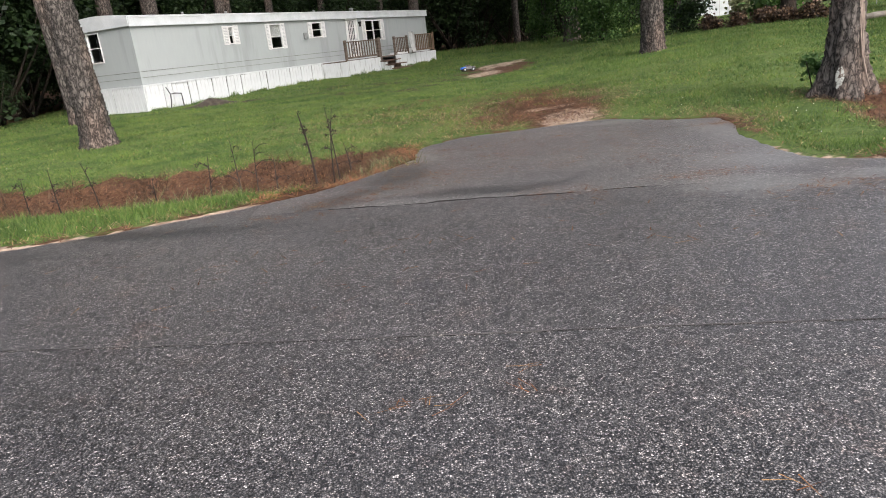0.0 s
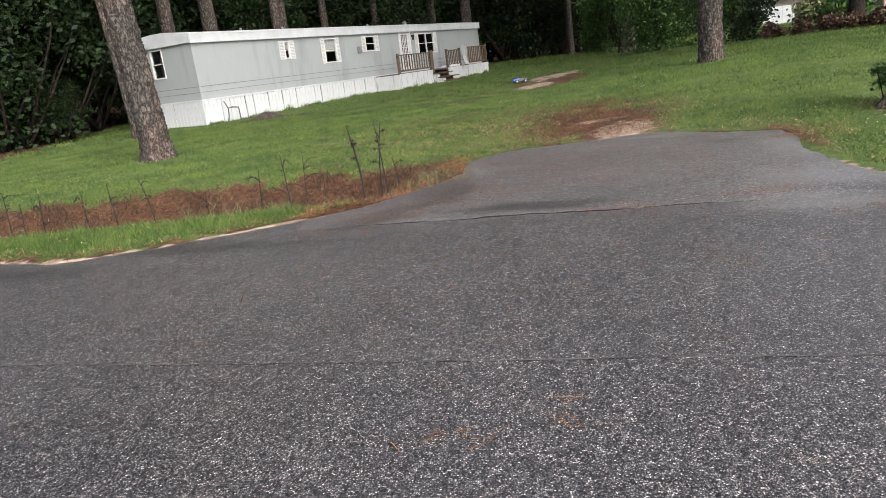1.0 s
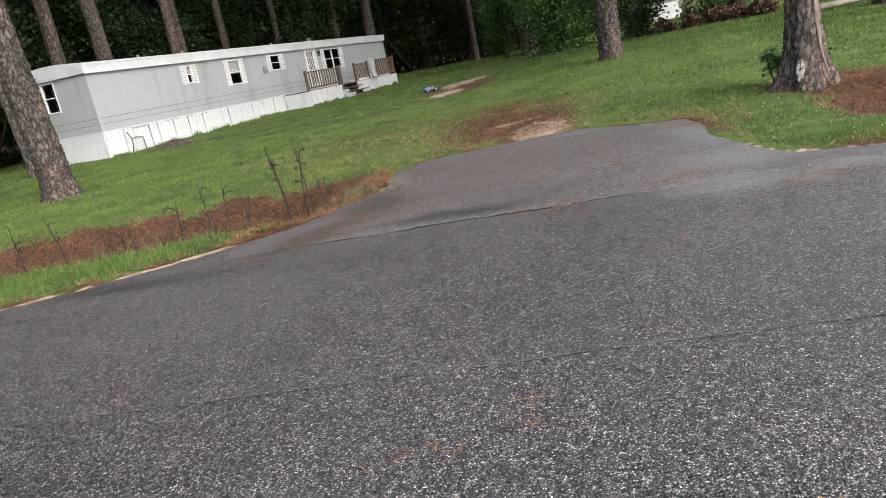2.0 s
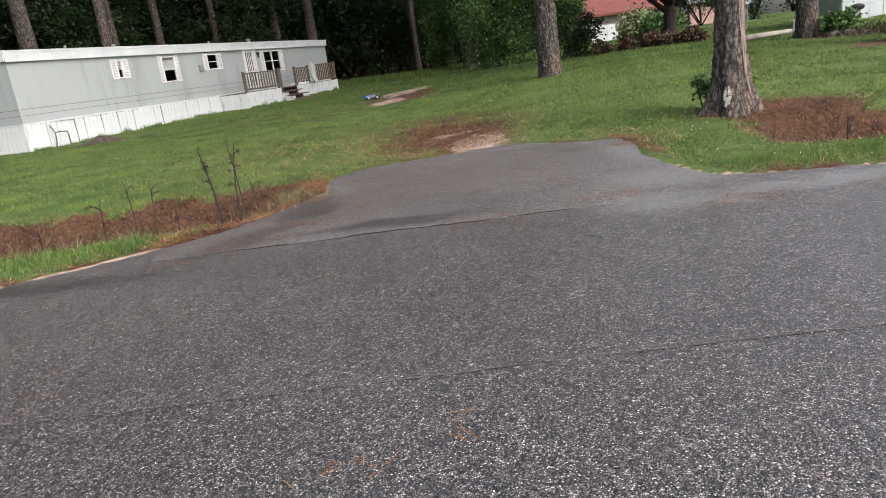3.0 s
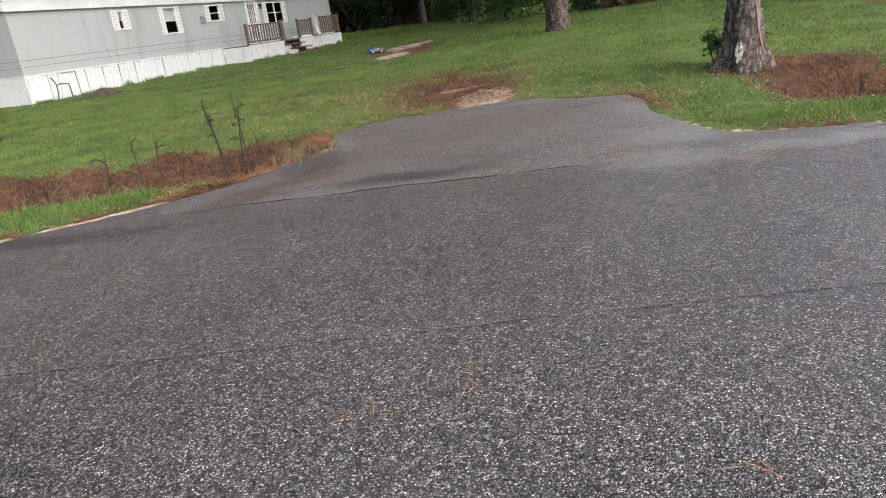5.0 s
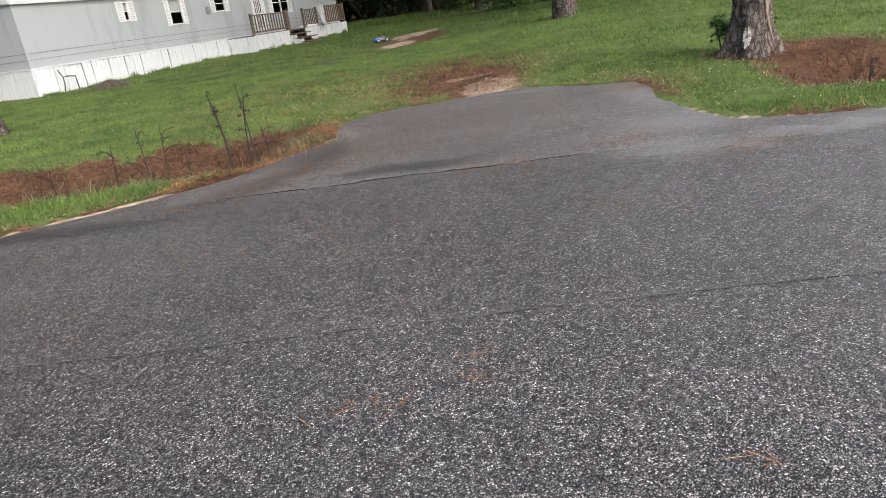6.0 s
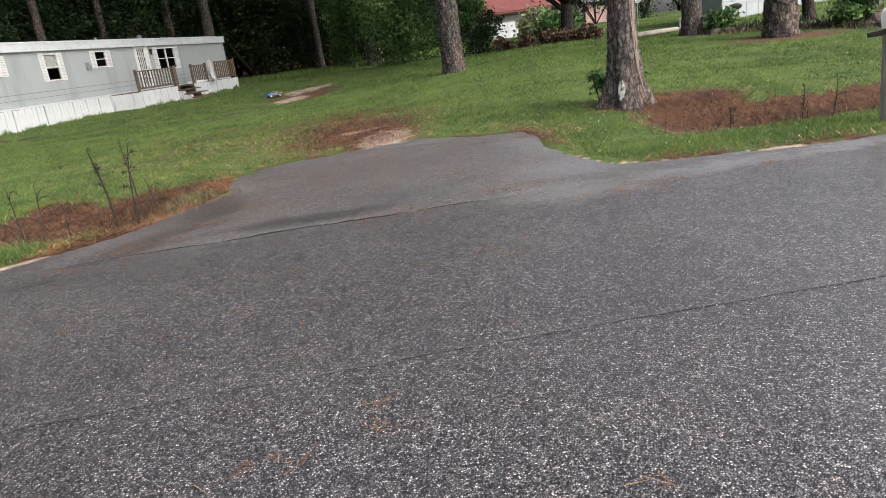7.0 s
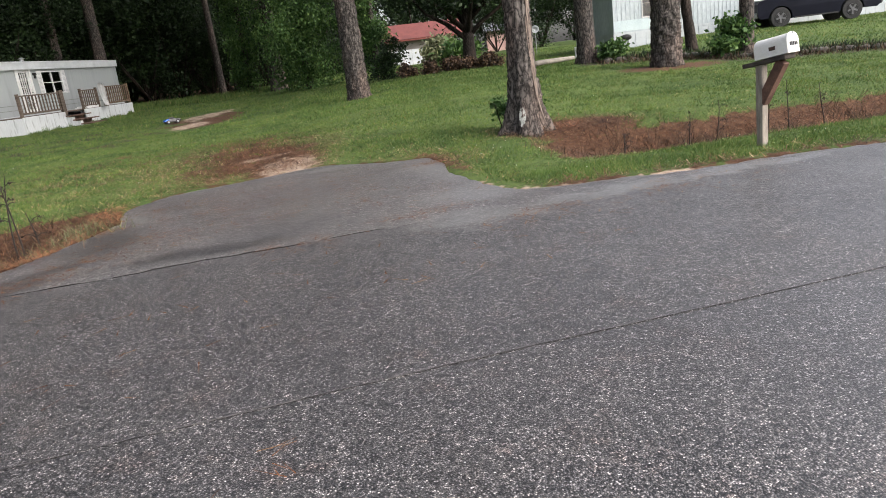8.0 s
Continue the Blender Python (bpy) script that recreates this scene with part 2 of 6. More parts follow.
M_PINE = leafy("pine_foliage", [(0.0, (0.012, 0.03, 0.010)), (1.0, (0.04, 0.075, 0.022))], through_light=0.1)
M_BARK = bark_material("pine_bark", (0.012, 0.0105, 0.0095), (0.052, 0.045, 0.041), (0.135, 0.118, 0.108))
M_BARK_DARK = bark_material("dark_bark", (0.008, 0.006, 0.005), (0.024, 0.019, 0.016), (0.05, 0.042, 0.037))
M_LICHEN = worn("pale_lichen", (0.19, 0.195, 0.175), (0.36, 0.365, 0.33), 30, 0.9)
M_SIDING = worn("grey_aluminium_siding", (0.215, 0.236, 0.232), (0.312, 0.337, 0.333), 1.3, 0.45, 0.0, 9.0, 0.02, (1, 1, 0.16), vary=0.12, at=(0.24, 0.46))
M_WHITE = worn("white_painted_metal", (0.42, 0.445, 0.45), (0.54, 0.56, 0.57), 1.6, 0.5, 0.0, 25.0, 0.03, vary=0.25)
M_SKIRT = worn("weathered_white_skirting", (0.22, 0.24, 0.215), (0.53, 0.55, 0.555), 2.2, 0.6, 0.0, 7.0, 0.05, (3.0, 3.0, 0.45), vary=0.35, at=(0.27, 0.46))
M_TRIM = worn("white_trim", (0.58, 0.58, 0.57), (0.70, 0.70, 0.69), 5, 0.5)
M_DARK = plain("dark_interior", (0.02, 0.02, 0.022), 0.9)
M_GLASS = plain("window_glass", (0.9, 0.93, 0.93), 0.03, 0.0, 1.0)
M_BLIND = worn("pale_blind", (0.38, 0.38, 0.36), (0.5, 0.5, 0.48), 8, 0.8)
M_DECK = worn("greyed_deck_wood", (0.06, 0.043, 0.032), (0.155, 0.122, 0.096), 4, 0.85, 0.0, 60, 0.3, (1, 1, 6))
M_STEP = worn("dark_brown_step_wood", (0.06, 0.036, 0.026), (0.16, 0.10, 0.073), 4, 0.8, 0.0, 60, 0.3)
M_POST = worn("weathered_post_wood", (0.15, 0.13, 0.105), (0.30, 0.265, 0.22), 6, 0.85, 0.0, 70, 0.4, (4, 4, 0.6))
M_STEEL = worn("dull_grey_metal", (0.22, 0.23, 0.23), (0.38, 0.39, 0.39), 6, 0.5, 0.6)
M_BLACK = worn("black_rubber", (0.012, 0.012, 0.012), (0.03, 0.03, 0.03), 20, 0.8)


# ---- building helpers ----
def sm(v, a, b):
    q = np.clip((np.asarray(v, float) - a) / (b - a), 0, 1)
    return q * q * (3 - 2 * q)


def wave(x, y, k=1.0, seed=0.0):
    """Cheap smooth noise for arrays, about -1 to 1."""
    return (np.sin(1.7 * k * x + 2.3 * k * y + seed) + np.sin(-2.9 * k * x + 1.1 * k * y + 1.3 * seed + 1) + np.sin(3.7 * k * x + 4.1 * k * y + 2.1 * seed + 2)
            + np.sin(5.3 * k * x - 6.1 * k * y + 0.7 * seed + 4)) / 4


def ditches(x, y):
    """Depth of the roadside ditches, 0 to 1."""
    left = sm(-x, 0.35, 1.9) * sm(1.4 - np.abs(y - 9.0 + 0.05 * wave(x, y, 0.7)), 0, 0.9)
    u, w = (x - 5.2) * 0.963 - (y - 8.45) * 0.27, (x - 5.2) * 0.27 + (y - 8.45) * 0.963
    right = sm(u, -0.1, 1.6) * sm(1.35 - np.abs(w), 0, 0.9)
    return left, right


def gz(x, y):
    """Height of the ground."""
    x, y = np.asarray(x, float), np.asarray(y, float)
    p = (y + 0.165 * x - 6.25) * 0.987
    a = np.degrees(np.arctan2(x, np.maximum(y, 0.1)))
    z = np.interp(p, [0, 3, 16, 35, 65, 120], [0, 0, 0.23, 0.55, 0.95, 1.2])
    z = z + sm(a, 8, 28) * np.interp(p, [2, 12, 20, 40], [0, 0.42, 0.52, 0.6]) + 0.3 * sm(p, 13, 15.5) * sm(a, 38, 46)
    flat = np.atleast_1d(x).astype(float), np.atleast_1d(y).astype(float)
    z = z * np.reshape(sm(-inside_paving(*flat), 0.0, 1.6), np.shape(z))
    left, right = ditches(x, y)
    return z - 0.38 * left - 0.34 * right


def g(x, y):
    return float(gz(x, y))


ROAD_EDGE = [(-60, 16.2), (-20, 9.6), (-12, 7.9), (-8, 7.05), (-5, 6.45), (-4.2, 6.2), (-3.7, 6.3), (-3.2, 6.46), (-2.7, 6.7), (-2.14, 6.92), (-1.35, 7.38), (-1, 7.84),
             (-0.64, 8.35), (-0.22, 9.0), (-0.2, 9.6), (-0.1, 10.05), (0.49, 10.6), (1.22, 10.75), (2.0, 10.85), (2.5, 10.95), (3.0, 10.9), (3.64, 10.13), (4.22, 9.8),
             (4.2, 9.3), (3.83, 8.0), (3.73, 7.05), (3.8, 6.4), (4.2, 6.08), (4.8, 5.85), (5.4, 5.6), (6.7, 5.23), (7.64, 4.85), (12, 3.9), (20, 2.5), (60, -4.5)]


def dense(points, step, rough, seed):
    """A polyline cut fine, with a ragged edge."""
    rnd, out = random.Random(seed), []
    for (x0, y0), (x1, y1) in zip(points, points[1:]):
        d = math.hypot(x1 - x0, y1 - y0)
        k = max(1, int(d / step)) if d < 9 else max(1, int(d / 1.0))
        nx, ny = -(y1 - y0) / d, (x1 - x0) / d
        for i in range(k):
            q, f = rnd.gauss(0, rough) + rough * math.sin(3.1 * (x0 + i * step)), i / k
            out.append((x0 + (x1 - x0) * f + nx * q, y0 + (y1 - y0) * f + ny * q))
    return out + [points[-1]]


EDGE = dense(ROAD_EDGE, 0.09, 0.018, 3)


def seam_y(x):
    return 3.12 - 0.176 * x


def crack_y(x):
    return 6.26 - 0.165 * x


def inside_paving(x, y):
    """Signed: over 0 inside the paving, by about metres."""
    px = np.array([q[0] for q in ROAD_EDGE])
    py = np.array([q[1] for q in ROAD_EDGE])
    best = np.full(x.shape, 1e9)
    for k in range(len(px) - 1):
        dx, dy = px[k + 1] - px[k], py[k + 1] - py[k]
        f = np.clip(((x - px[k]) * dx + (y - py[k]) * dy) / (dx * dx + dy * dy), 0, 1)
        best = np.minimum(best, np.hypot(x - px[k] - f * dx, y - py[k] - f * dy))
    ring_x, ring_y = np.r_[px, 60, -60], np.r_[py, -80, -80]
    odd = np.zeros(x.shape, bool)
    for k in range(len(ring_x)):
        x0, y0, x1, y1 = ring_x[k - 1], ring_y[k - 1], ring_x[k], ring_y[k]
        cross = (y0 > y) != (y1 > y)
        with np.errstate(divide="ignore", invalid="ignore"):
            odd ^= cross & (x < (x1 - x0) * (y - y0) / (y1 - y0 if y1 != y0 else 1e-9) + x0)
    near = y + 0.17 * x + 0.35
    return np.where(odd, np.minimum(best, near), -np.where(near < 0, np.minimum(best, -near), best))


def blob(x, y, cx, cy, rx, ry, turn=0.0, soft=0.5):
    c, s = math.cos(turn), math.sin(turn)
    u, w = ((x - cx) * c + (y - cy) * s) / rx, (-(x - cx) * s + (y - cy) * c) / ry
    return sm(1 + soft - np.hypot(u, w), 0, 2 * soft)


BANK = [(15.0, 19.0), (16.2, 16.8), (16.4, 14.2), (17.2, 13.4), (18.4, 12.4), (19.0, 11.2), (21.0, 8.0)]


def from_bank(x, y):
    """Distance from the edge of the raised garden."""
    best = np.full(np.shape(x), 1e9)
    for (x0, y0), (x1, y1) in zip(BANK, BANK[1:]):
        f = np.clip(((x - x0) * (x1 - x0) + (y - y0) * (y1 - y0)) / ((x1 - x0) ** 2 + (y1 - y0) ** 2), 0, 1)
        best = np.minimum(best, np.hypot(x - x0 - f * (x1 - x0), y - y0 - f * (y1 - y0)))
    return best


def layers(x, y):
    """Needle litter, sand and mud on the ground, 0 to 1."""
    left, right = ditches(x, y)
    edge = -inside_paving(x, y)
    wob = wave(x, y, 1.6, 2.0) + 0.7 * wave(x, y, 5.2, 8.0)
    rag = 0.5 * wave(x, y, 2.2, 11.0) + 0.5 * wave(x, y, 6.4, 5.0)
    straw = np.maximum(sm(-x, 0.3, 1.0) * sm(y + 0.2 * wob, 7.6, 8.05) * sm(10.42 + 0.2 * wob - y, 0, 0.35), sm(right + 0.22 * rag, 0.05, 0.4))
    straw = np.maximum(straw, 0.9 * sm(-x, 0.1, 0.5) * sm(y, 7.9, 8.6) * sm(10.4 - y, 0, 0.3) * sm(1.0 - edge, 0, 0.5))
    straw = np.maximum(straw, blob(x, y, 6.8, 9.55, 1.2, 0.7, -0.3))
    straw = np.maximum(straw, sm(0.34 + 0.16 * wob - edge, 0, 0.2) * sm(edge, 0, 0.05) * sm(-x, 0.15, 0.4) * sm(y, 6, 6.4) * sm(x, -2.6, -1.6))
    straw = np.maximum(straw, (0.64 + 0.35 * wave(x, y, 1.1, 7) + 0.4 * wave(x, y, 3.3, 2)) * blob(x, y, 2.1, 13.4, 1.5, 3.2, -0.22, 0.7))
    straw = np.maximum(straw, (0.85 + 0.3 * wave(x, y, 2.4, 3)) * blob(x, y, 2.3, 12.6, 1.0, 1.9, -0.1, 0.6))
    straw = np.maximum(straw, 0.95 * sm(0.42 + 0.15 * wob - edge, 0, 0.2) * sm(edge, 0, 0.04) * sm(-x, 0.05, 0.2) * sm(y, 7.2, 7.6) * sm(10.2 - y, 0, 0.5))
    straw = np.maximum(straw, (0.7 + 0.5 * wave(x, y, 1.0, 5)) * blob(x, y, 2.9, 26.2, 1.5, 3.6, -0.3))
    straw = np.maximum(straw, 0.62 * sm(0.16 + 0.2 * wave(x, y, 2.7, 3) + 0.12 * wave(x, y, 7.0, 1) - edge, 0, 0.2) * sm(edge, -0.2, 0.0) * sm(y, 8.2, 8.8) * sm(x, -0.4, -0.1) * sm(4.6 - x, 0, 0.2))
    straw = np.maximum(straw, 0.9 * blob(x, y, 14.0, 14.8, 1.5, 0.9, -0.5))
    straw = np.maximum(straw, (0.45 + 0.3 * wave(x, y, 4.0, 2)) * blob(x, y, 4.35, 9.6, 0.4, 0.9, 0.2, 0.8))
    straw = np.maximum(straw, (0.22 + 0.5 * wave(x, y, 2.1, 9) + 0.2 * wave(x, y, 6.3, 2)) * blob(x, y, 0.4, 15.5, 3.4, 5.5, 0.1, 0.8))
    sand = (0.85 + 0.4 * wave(x, y, 3.7, 6)) * np.maximum(blob(x, y, 2.45, 11.45, 0.55, 0.85, -0.3, 0.9), 0.75 * blob(x, y, 2.3, 12.9, 0.7, 0.28, 0.2, 0.9))
    sand = np.maximum(sand, (0.8 + 0.5 * wave(x, y, 1.9, 4)) * (1.0 * blob(x, y, 2.2, 24.2, 0.6, 1.5, -0.45, 0.9) + 1.0 * blob(x, y, 3.2, 28.6, 0.6, 2.6, -0.45, 0.9)))
    strip = sm(0.19 + 0.10 * wob + 0.05 * wave(x, y, 6.0, 1) - edge, 0, 0.2)
    sand = np.maximum(sand, strip * (0.95 + 0.35 * rag) * (sm(-x, 1.5, 2.1) + 0.85 * sm(x, 3.5, 3.8) * sm(7.6 - y, 0, 0.6) * (1 - 0.6 * sm(x, 5.4, 6.2))))
    straw = np.maximum(straw, 0.7 * sm(0.3 + 0.3 * wave(x, y, 4.2, 5) - edge, 0, 0.2) * sm(edge, -0.1, 0.02) * (sm(-x, 1.2, 1.6) + 1.0 * sm(x, 3.8, 4.2)))
    sand = np.maximum(sand, 0.35 * blob(x, y, 3.98, 6.5, 0.14, 0.5, 0.25, 0.8))
    mud = 0.9 * blob(x, y, -6.9, 24.0, 1.5, 0.5, 0.35) + 0.85 * (0.5 + 0.6 * wave(x, y, 0.9, 3)) * blob(x, y, -1.5, 24, 3.2, 5, 0.6)
    mud = np.maximum(mud, 0.9 * sm(0.9 - from_bank(x + 0.3, y + 0.2), 0, 0.4))
    wood = np.maximum(sm(y - 0.2 * x, 44, 47) * sm(15 - x, 0, 2), sm(-1.1 * x - 0.2 * (y - 20), 15.5, 16.5))
    return np.clip(np.stack([np.maximum(straw, 0.8 * wood), sand, mud]), 0, 1)


def np_mesh(name, verts, size, mat, layer=None):
    """A mesh of loose faces with the same number of corners each."""
    me = bpy.data.meshes.new(name)
    verts = np.ascontiguousarray(verts, np.float32).reshape(-1, 3)
    k = len(verts)
    me.vertices.add(k)
    me.vertices.foreach_set("co", verts.ravel())
    me.loops.add(k)
    me.loops.foreach_set("vertex_index", np.arange(k, dtype=np.int32))
    me.polygons.add(k // size)
    me.polygons.foreach_set("loop_start", np.arange(0, k, size, dtype=np.int32))
    me.update(calc_edges=True)
    me.materials.append(mat)
    return me


def grid_mesh(name, X, Y, Z, mat):
    """A sheet from arrays of the same shape."""
    rows, cols = X.shape
    idx = np.arange(rows * cols, dtype=np.int32).reshape(rows, cols)
    quads = np.stack([idx[:-1, :-1], idx[:-1, 1:], idx[1:, 1:], idx[1:, :-1]], -1).reshape(-1, 4)
    me = bpy.data.meshes.new(name)
    me.vertices.add(rows * cols)
    me.vertices.foreach_set("co", np.stack([X, Y, Z], -1).astype(np.float32).ravel())
    me.loops.add(quads.size)
    me.loops.foreach_set("vertex_index", quads.ravel())
    me.polygons.add(len(quads))
    me.polygons.foreach_set("loop_start", np.arange(0, quads.size, 4, dtype=np.int32))
    me.update(calc_edges=True)
    me.polygons.foreach_set("use_smooth", np.ones(len(quads), bool))
    me.materials.append(mat)
    return me


def mesh_of(name, bm, mat, smooth=False):
    me = bpy.data.meshes.new(name)
    bm.normal_update()
    bm.to_mesh(me)
    bm.free()
    me.materials.append(mat)
    if smooth:
        me.polygons.foreach_set("use_smooth", np.ones(len(me.polygons), bool))
    return me


def part(name, bm, mat, parent, label="", smooth=False, at=None):
    """One mesh object under a thing or a part; bm may be a ready mesh."""
    me = bm if isinstance(bm, bpy.types.Mesh) else mesh_of(name, bm, mat, smooth)
    ob = new(name, me)
    ob.parent = parent
    if at is not None:
        ob.matrix_basis = at
    if label:
        ob["label"] = label
    return ob


def thing(name, label, category, m=None, group=""):
    ob = new(name)
    ob.empty_display_size = 0.2
    if m is not None:
        ob.matrix_basis = m
    return tagged(ob, label, category, group)


def box(bm, x0, x1, y0, y1, z0, z1, m=None, bevel=0.0):
    """A box between two corners, added to bm."""
    made = bmesh.ops.create_cube(bm, size=1)["verts"]
    place = Matrix.Translation(((x0 + x1) / 2, (y0 + y1) / 2, (z0 + z1) / 2)) @ Matrix.Diagonal((x1 - x0, y1 - y0, z1 - z0, 1))
    bmesh.ops.transform(bm, matrix=(m @ place) if m else place, verts=made)
    if bevel:
        edges = list({e for v in made for e in v.link_edges})
        bmesh.ops.bevel(bm, geom=edges, offset=bevel, segments=1, affect="EDGES")
    return bm


def boxes(*rows, bevel=0.0):
    bm = bmesh.new()
    for r in rows:
        box(bm, *r, bevel=bevel)
    return bm


def tube(bm, path, radii, sides=6):
    """A tapering tube along points."""
    rings = []
    for k, p in enumerate(path):
        p = Vector(p)
        d = (Vector(path[min(k + 1, len(path) - 1)]) - Vector(path[max(k - 1, 0)])).normalized()
        side = d.cross(Vector((0.31, 0.95, 0.05))).normalized()
        up = side.cross(d)
        rings.append([bm.verts.new(p + radii[k] * (math.cos(6.2832 * s / sides) * side + math.sin(6.2832 * s / sides) * up)) for s in range(sides)])
    for a, b in zip(rings, rings[1:]):
        for s in range(sides):
            bm.faces.new((a[s], a[(s + 1) % sides], b[(s + 1) % sides], b[s]))
    bm.faces.new(rings[0][::-1])
    bm.faces.new(rings[-1])
    return bm


def cylinder(bm, r0, r1, z0, z1, sides=16, m=None):
    made = bmesh.ops.create_cone(bm, cap_ends=True, segments=sides, radius1=r0, radius2=r1, depth=z1 - z0)["verts"]
    t = Matrix.Translation((0, 0, (z0 + z1) / 2))
    bmesh.ops.transform(bm, matrix=(m @ t) if m else t, verts=made)
    return bm


def filled(points, top, thick):
    """A slab with the given outline."""
    bm = bmesh.new()
    upper = [bm.verts.new((x, y, top)) for x, y in points]
    lower = [bm.verts.new((x, y, top - thick)) for x, y in points]
    edges = [bm.edges.new((upper[k - 1], upper[k])) for k in range(len(upper))]
    bmesh.ops.triangle_fill(bm, edges=edges, use_beauty=True)
    for k in range(len(points)):
        bm.faces.new((upper[k - 1], upper[k], lower[k], lower[k - 1]))
    bmesh.ops.recalc_face_normals(bm, faces=bm.faces)
    for f in bm.faces:
        if abs(f.normal.z) > 0.9 and f.normal.z < 0:
            f.normal_flip()
    return bm


# ---- ground ----
def spread(lo, a, b, hi, fine, mid):
    """Coordinates: fine from a to b, then growing."""
    out = list(np.arange(a, b, fine))
    s, v = fine, out[-1]
    while v < hi:
        s = min(s * 1.12, mid if v < 70 else 40)
        v += s
        out.append(v)
    s, v = fine, a
    while v > lo:
        s = min(s * 1.12, mid if v > -60 else 40)
        v -= s
        out.insert(0, v)
    return np.array(out)


GX, GY = np.meshgrid(spread(-600, -8, 12.5, 600, 0.09, 1.0), spread(-600, 4.2, 14.5, 700, 0.09, 0.8))
inside = inside_paving(GX, GY)
bumps = 0.012 * wave(GX, GY, 2.3) + 0.02 * wave(GX, GY, 0.6, 4)
GZ = gz(GX, GY) + bumps * sm(-inside, 0.0, 0.5) - 0.055 * sm(inside, -0.02, 0.06) + 0.012 * sm(-inside, 0.02, 0.1)
ground_mesh = grid_mesh("ground", GX, GY, GZ, M_GROUND)
for layer, values in zip(("straw", "sand", "mud"), layers(GX, GY)):
    ground_mesh.attributes.new(layer, "FLOAT", "POINT").data.foreach_set("value", values.astype(np.float32).ravel())
tagged(new("ground", ground_mesh), "uneven grassy ground with needle litter and sandy patches", "ground", kind="structure")

# ---- road and driveway: two lanes of chip seal and a smoother apron, with open joints between ----
k_left = max(k for k, q in enumerate(EDGE) if q[0] < -1.9 and q[1] < 17)
k_right = min(k for k, q in enumerate(EDGE) if q[0] > 3.5 and q[1] < crack_y(q[0]) + 0.02)
rnd = random.Random(8)
joint = [(x, crack_y(x) + 0.018 * math.sin(4.3 * x) + rnd.gauss(0, 0.008)) for x in np.linspace(EDGE[k_left][0] + 0.02, EDGE[k_right][0] - 0.02, 90)]
gap = [(x, y + 0.008 + 0.045 * float(sm(x, -1.3, -0.5) * sm(2.6 - x, 0, 1.6)) * (0.55 + 0.45 * math.sin(7 * x + 1))) for x, y in joint]
seam = [(x, seam_y(x) + 0.012 * math.sin(1.3 * x) + rnd.gauss(0, 0.003)) for x in np.linspace(-58, 58, 900)]
far_lane = EDGE[: k_left + 1] + joint + EDGE[k_right:] + [(x, y + 0.005) for x, y in reversed(seam)]
apron = gap + EDGE[k_right - 1:k_left - 1:-1]
near_lane = seam + [(58, -10.2), (30, -5.45), (0, -0.35), (-30, 4.75), (-58, 9.5)]
tagged(new("road", mesh_of("road", filled(far_lane, 0.012, 0.06), M_ROAD)), "grey chip-sealed asphalt road lane with pale aggregate", "road", kind="structure")
tagged(new("road_lane", mesh_of("road_lane", filled(near_lane, 0.008, 0.06), M_ROAD)), "dark grey chip-sealed asphalt road lane", "road", kind="structure")
tagged(new("driveway", mesh_of("driveway", filled(apron, 0.009, 0.06), M_DRIVE)), "damp dark asphalt driveway apron with ragged edge", "driveway", kind="structure")


def strip_mesh(name, lower, upper, z, mat):
    """A narrow strip between two lines."""
    bm = bmesh.new()
    a = [bm.verts.new((x, y, z)) for x, y in lower]
    b = [bm.verts.new((x, y, z)) for x, y in upper]
    for k in range(len(a) - 1):
        bm.faces.new((a[k], a[k + 1], b[k + 1], b[k]))
    return mesh_of(name, bm, mat)


M_SEAM = worn("dusty_seam", (0.035, 0.033, 0.033), (0.12, 0.113, 0.108), 5, 0.95, 0.0, 50, 0.6)
# joint strip: dirt, plus the crack's shadow put into the dark colour
M_JOINT = worn("joint_dirt_and_shade", (0.012, 0.011, 0.010), (0.04, 0.035, 0.031), 9, 0.95, 0.0, 50, 0.6)
tagged(new("road_joint", strip_mesh("road_joint", [(x, y - 0.002) for x, y in joint if -1.3 < x < 2.5], [(x, y + max(-0.012, 0.010 * math.sin(3.0 * x) + 0.006 * math.sin(17 * x) - 0.012 * float(sm(x, 1.2, 2.4)))) for x, y in gap if -1.3 < x < 2.5], 0.0128, M_JOINT)), "dark strip of dirt and painted shade along the driveway joint", "joint", kind="structure")
rnd = random.Random(4)
line = [(x, seam_y(x) + 0.012 * math.sin(1.3 * x), max(0.0005, 0.001 + 0.003 * math.sin(5 * x) + 0.002 * math.sin(1.7 * x) + rnd.gauss(0, 0.0015))) for x in np.linspace(-12, 12, 420)]
tagged(new("road_seam", strip_mesh("road_seam", [(x, y - w) for x, y, w in line], [(x, y + 0.005 + w) for x, y, w in line], 0.0125, M_SEAM)), "thin dark seam between the two lanes", "seam", kind="structure")


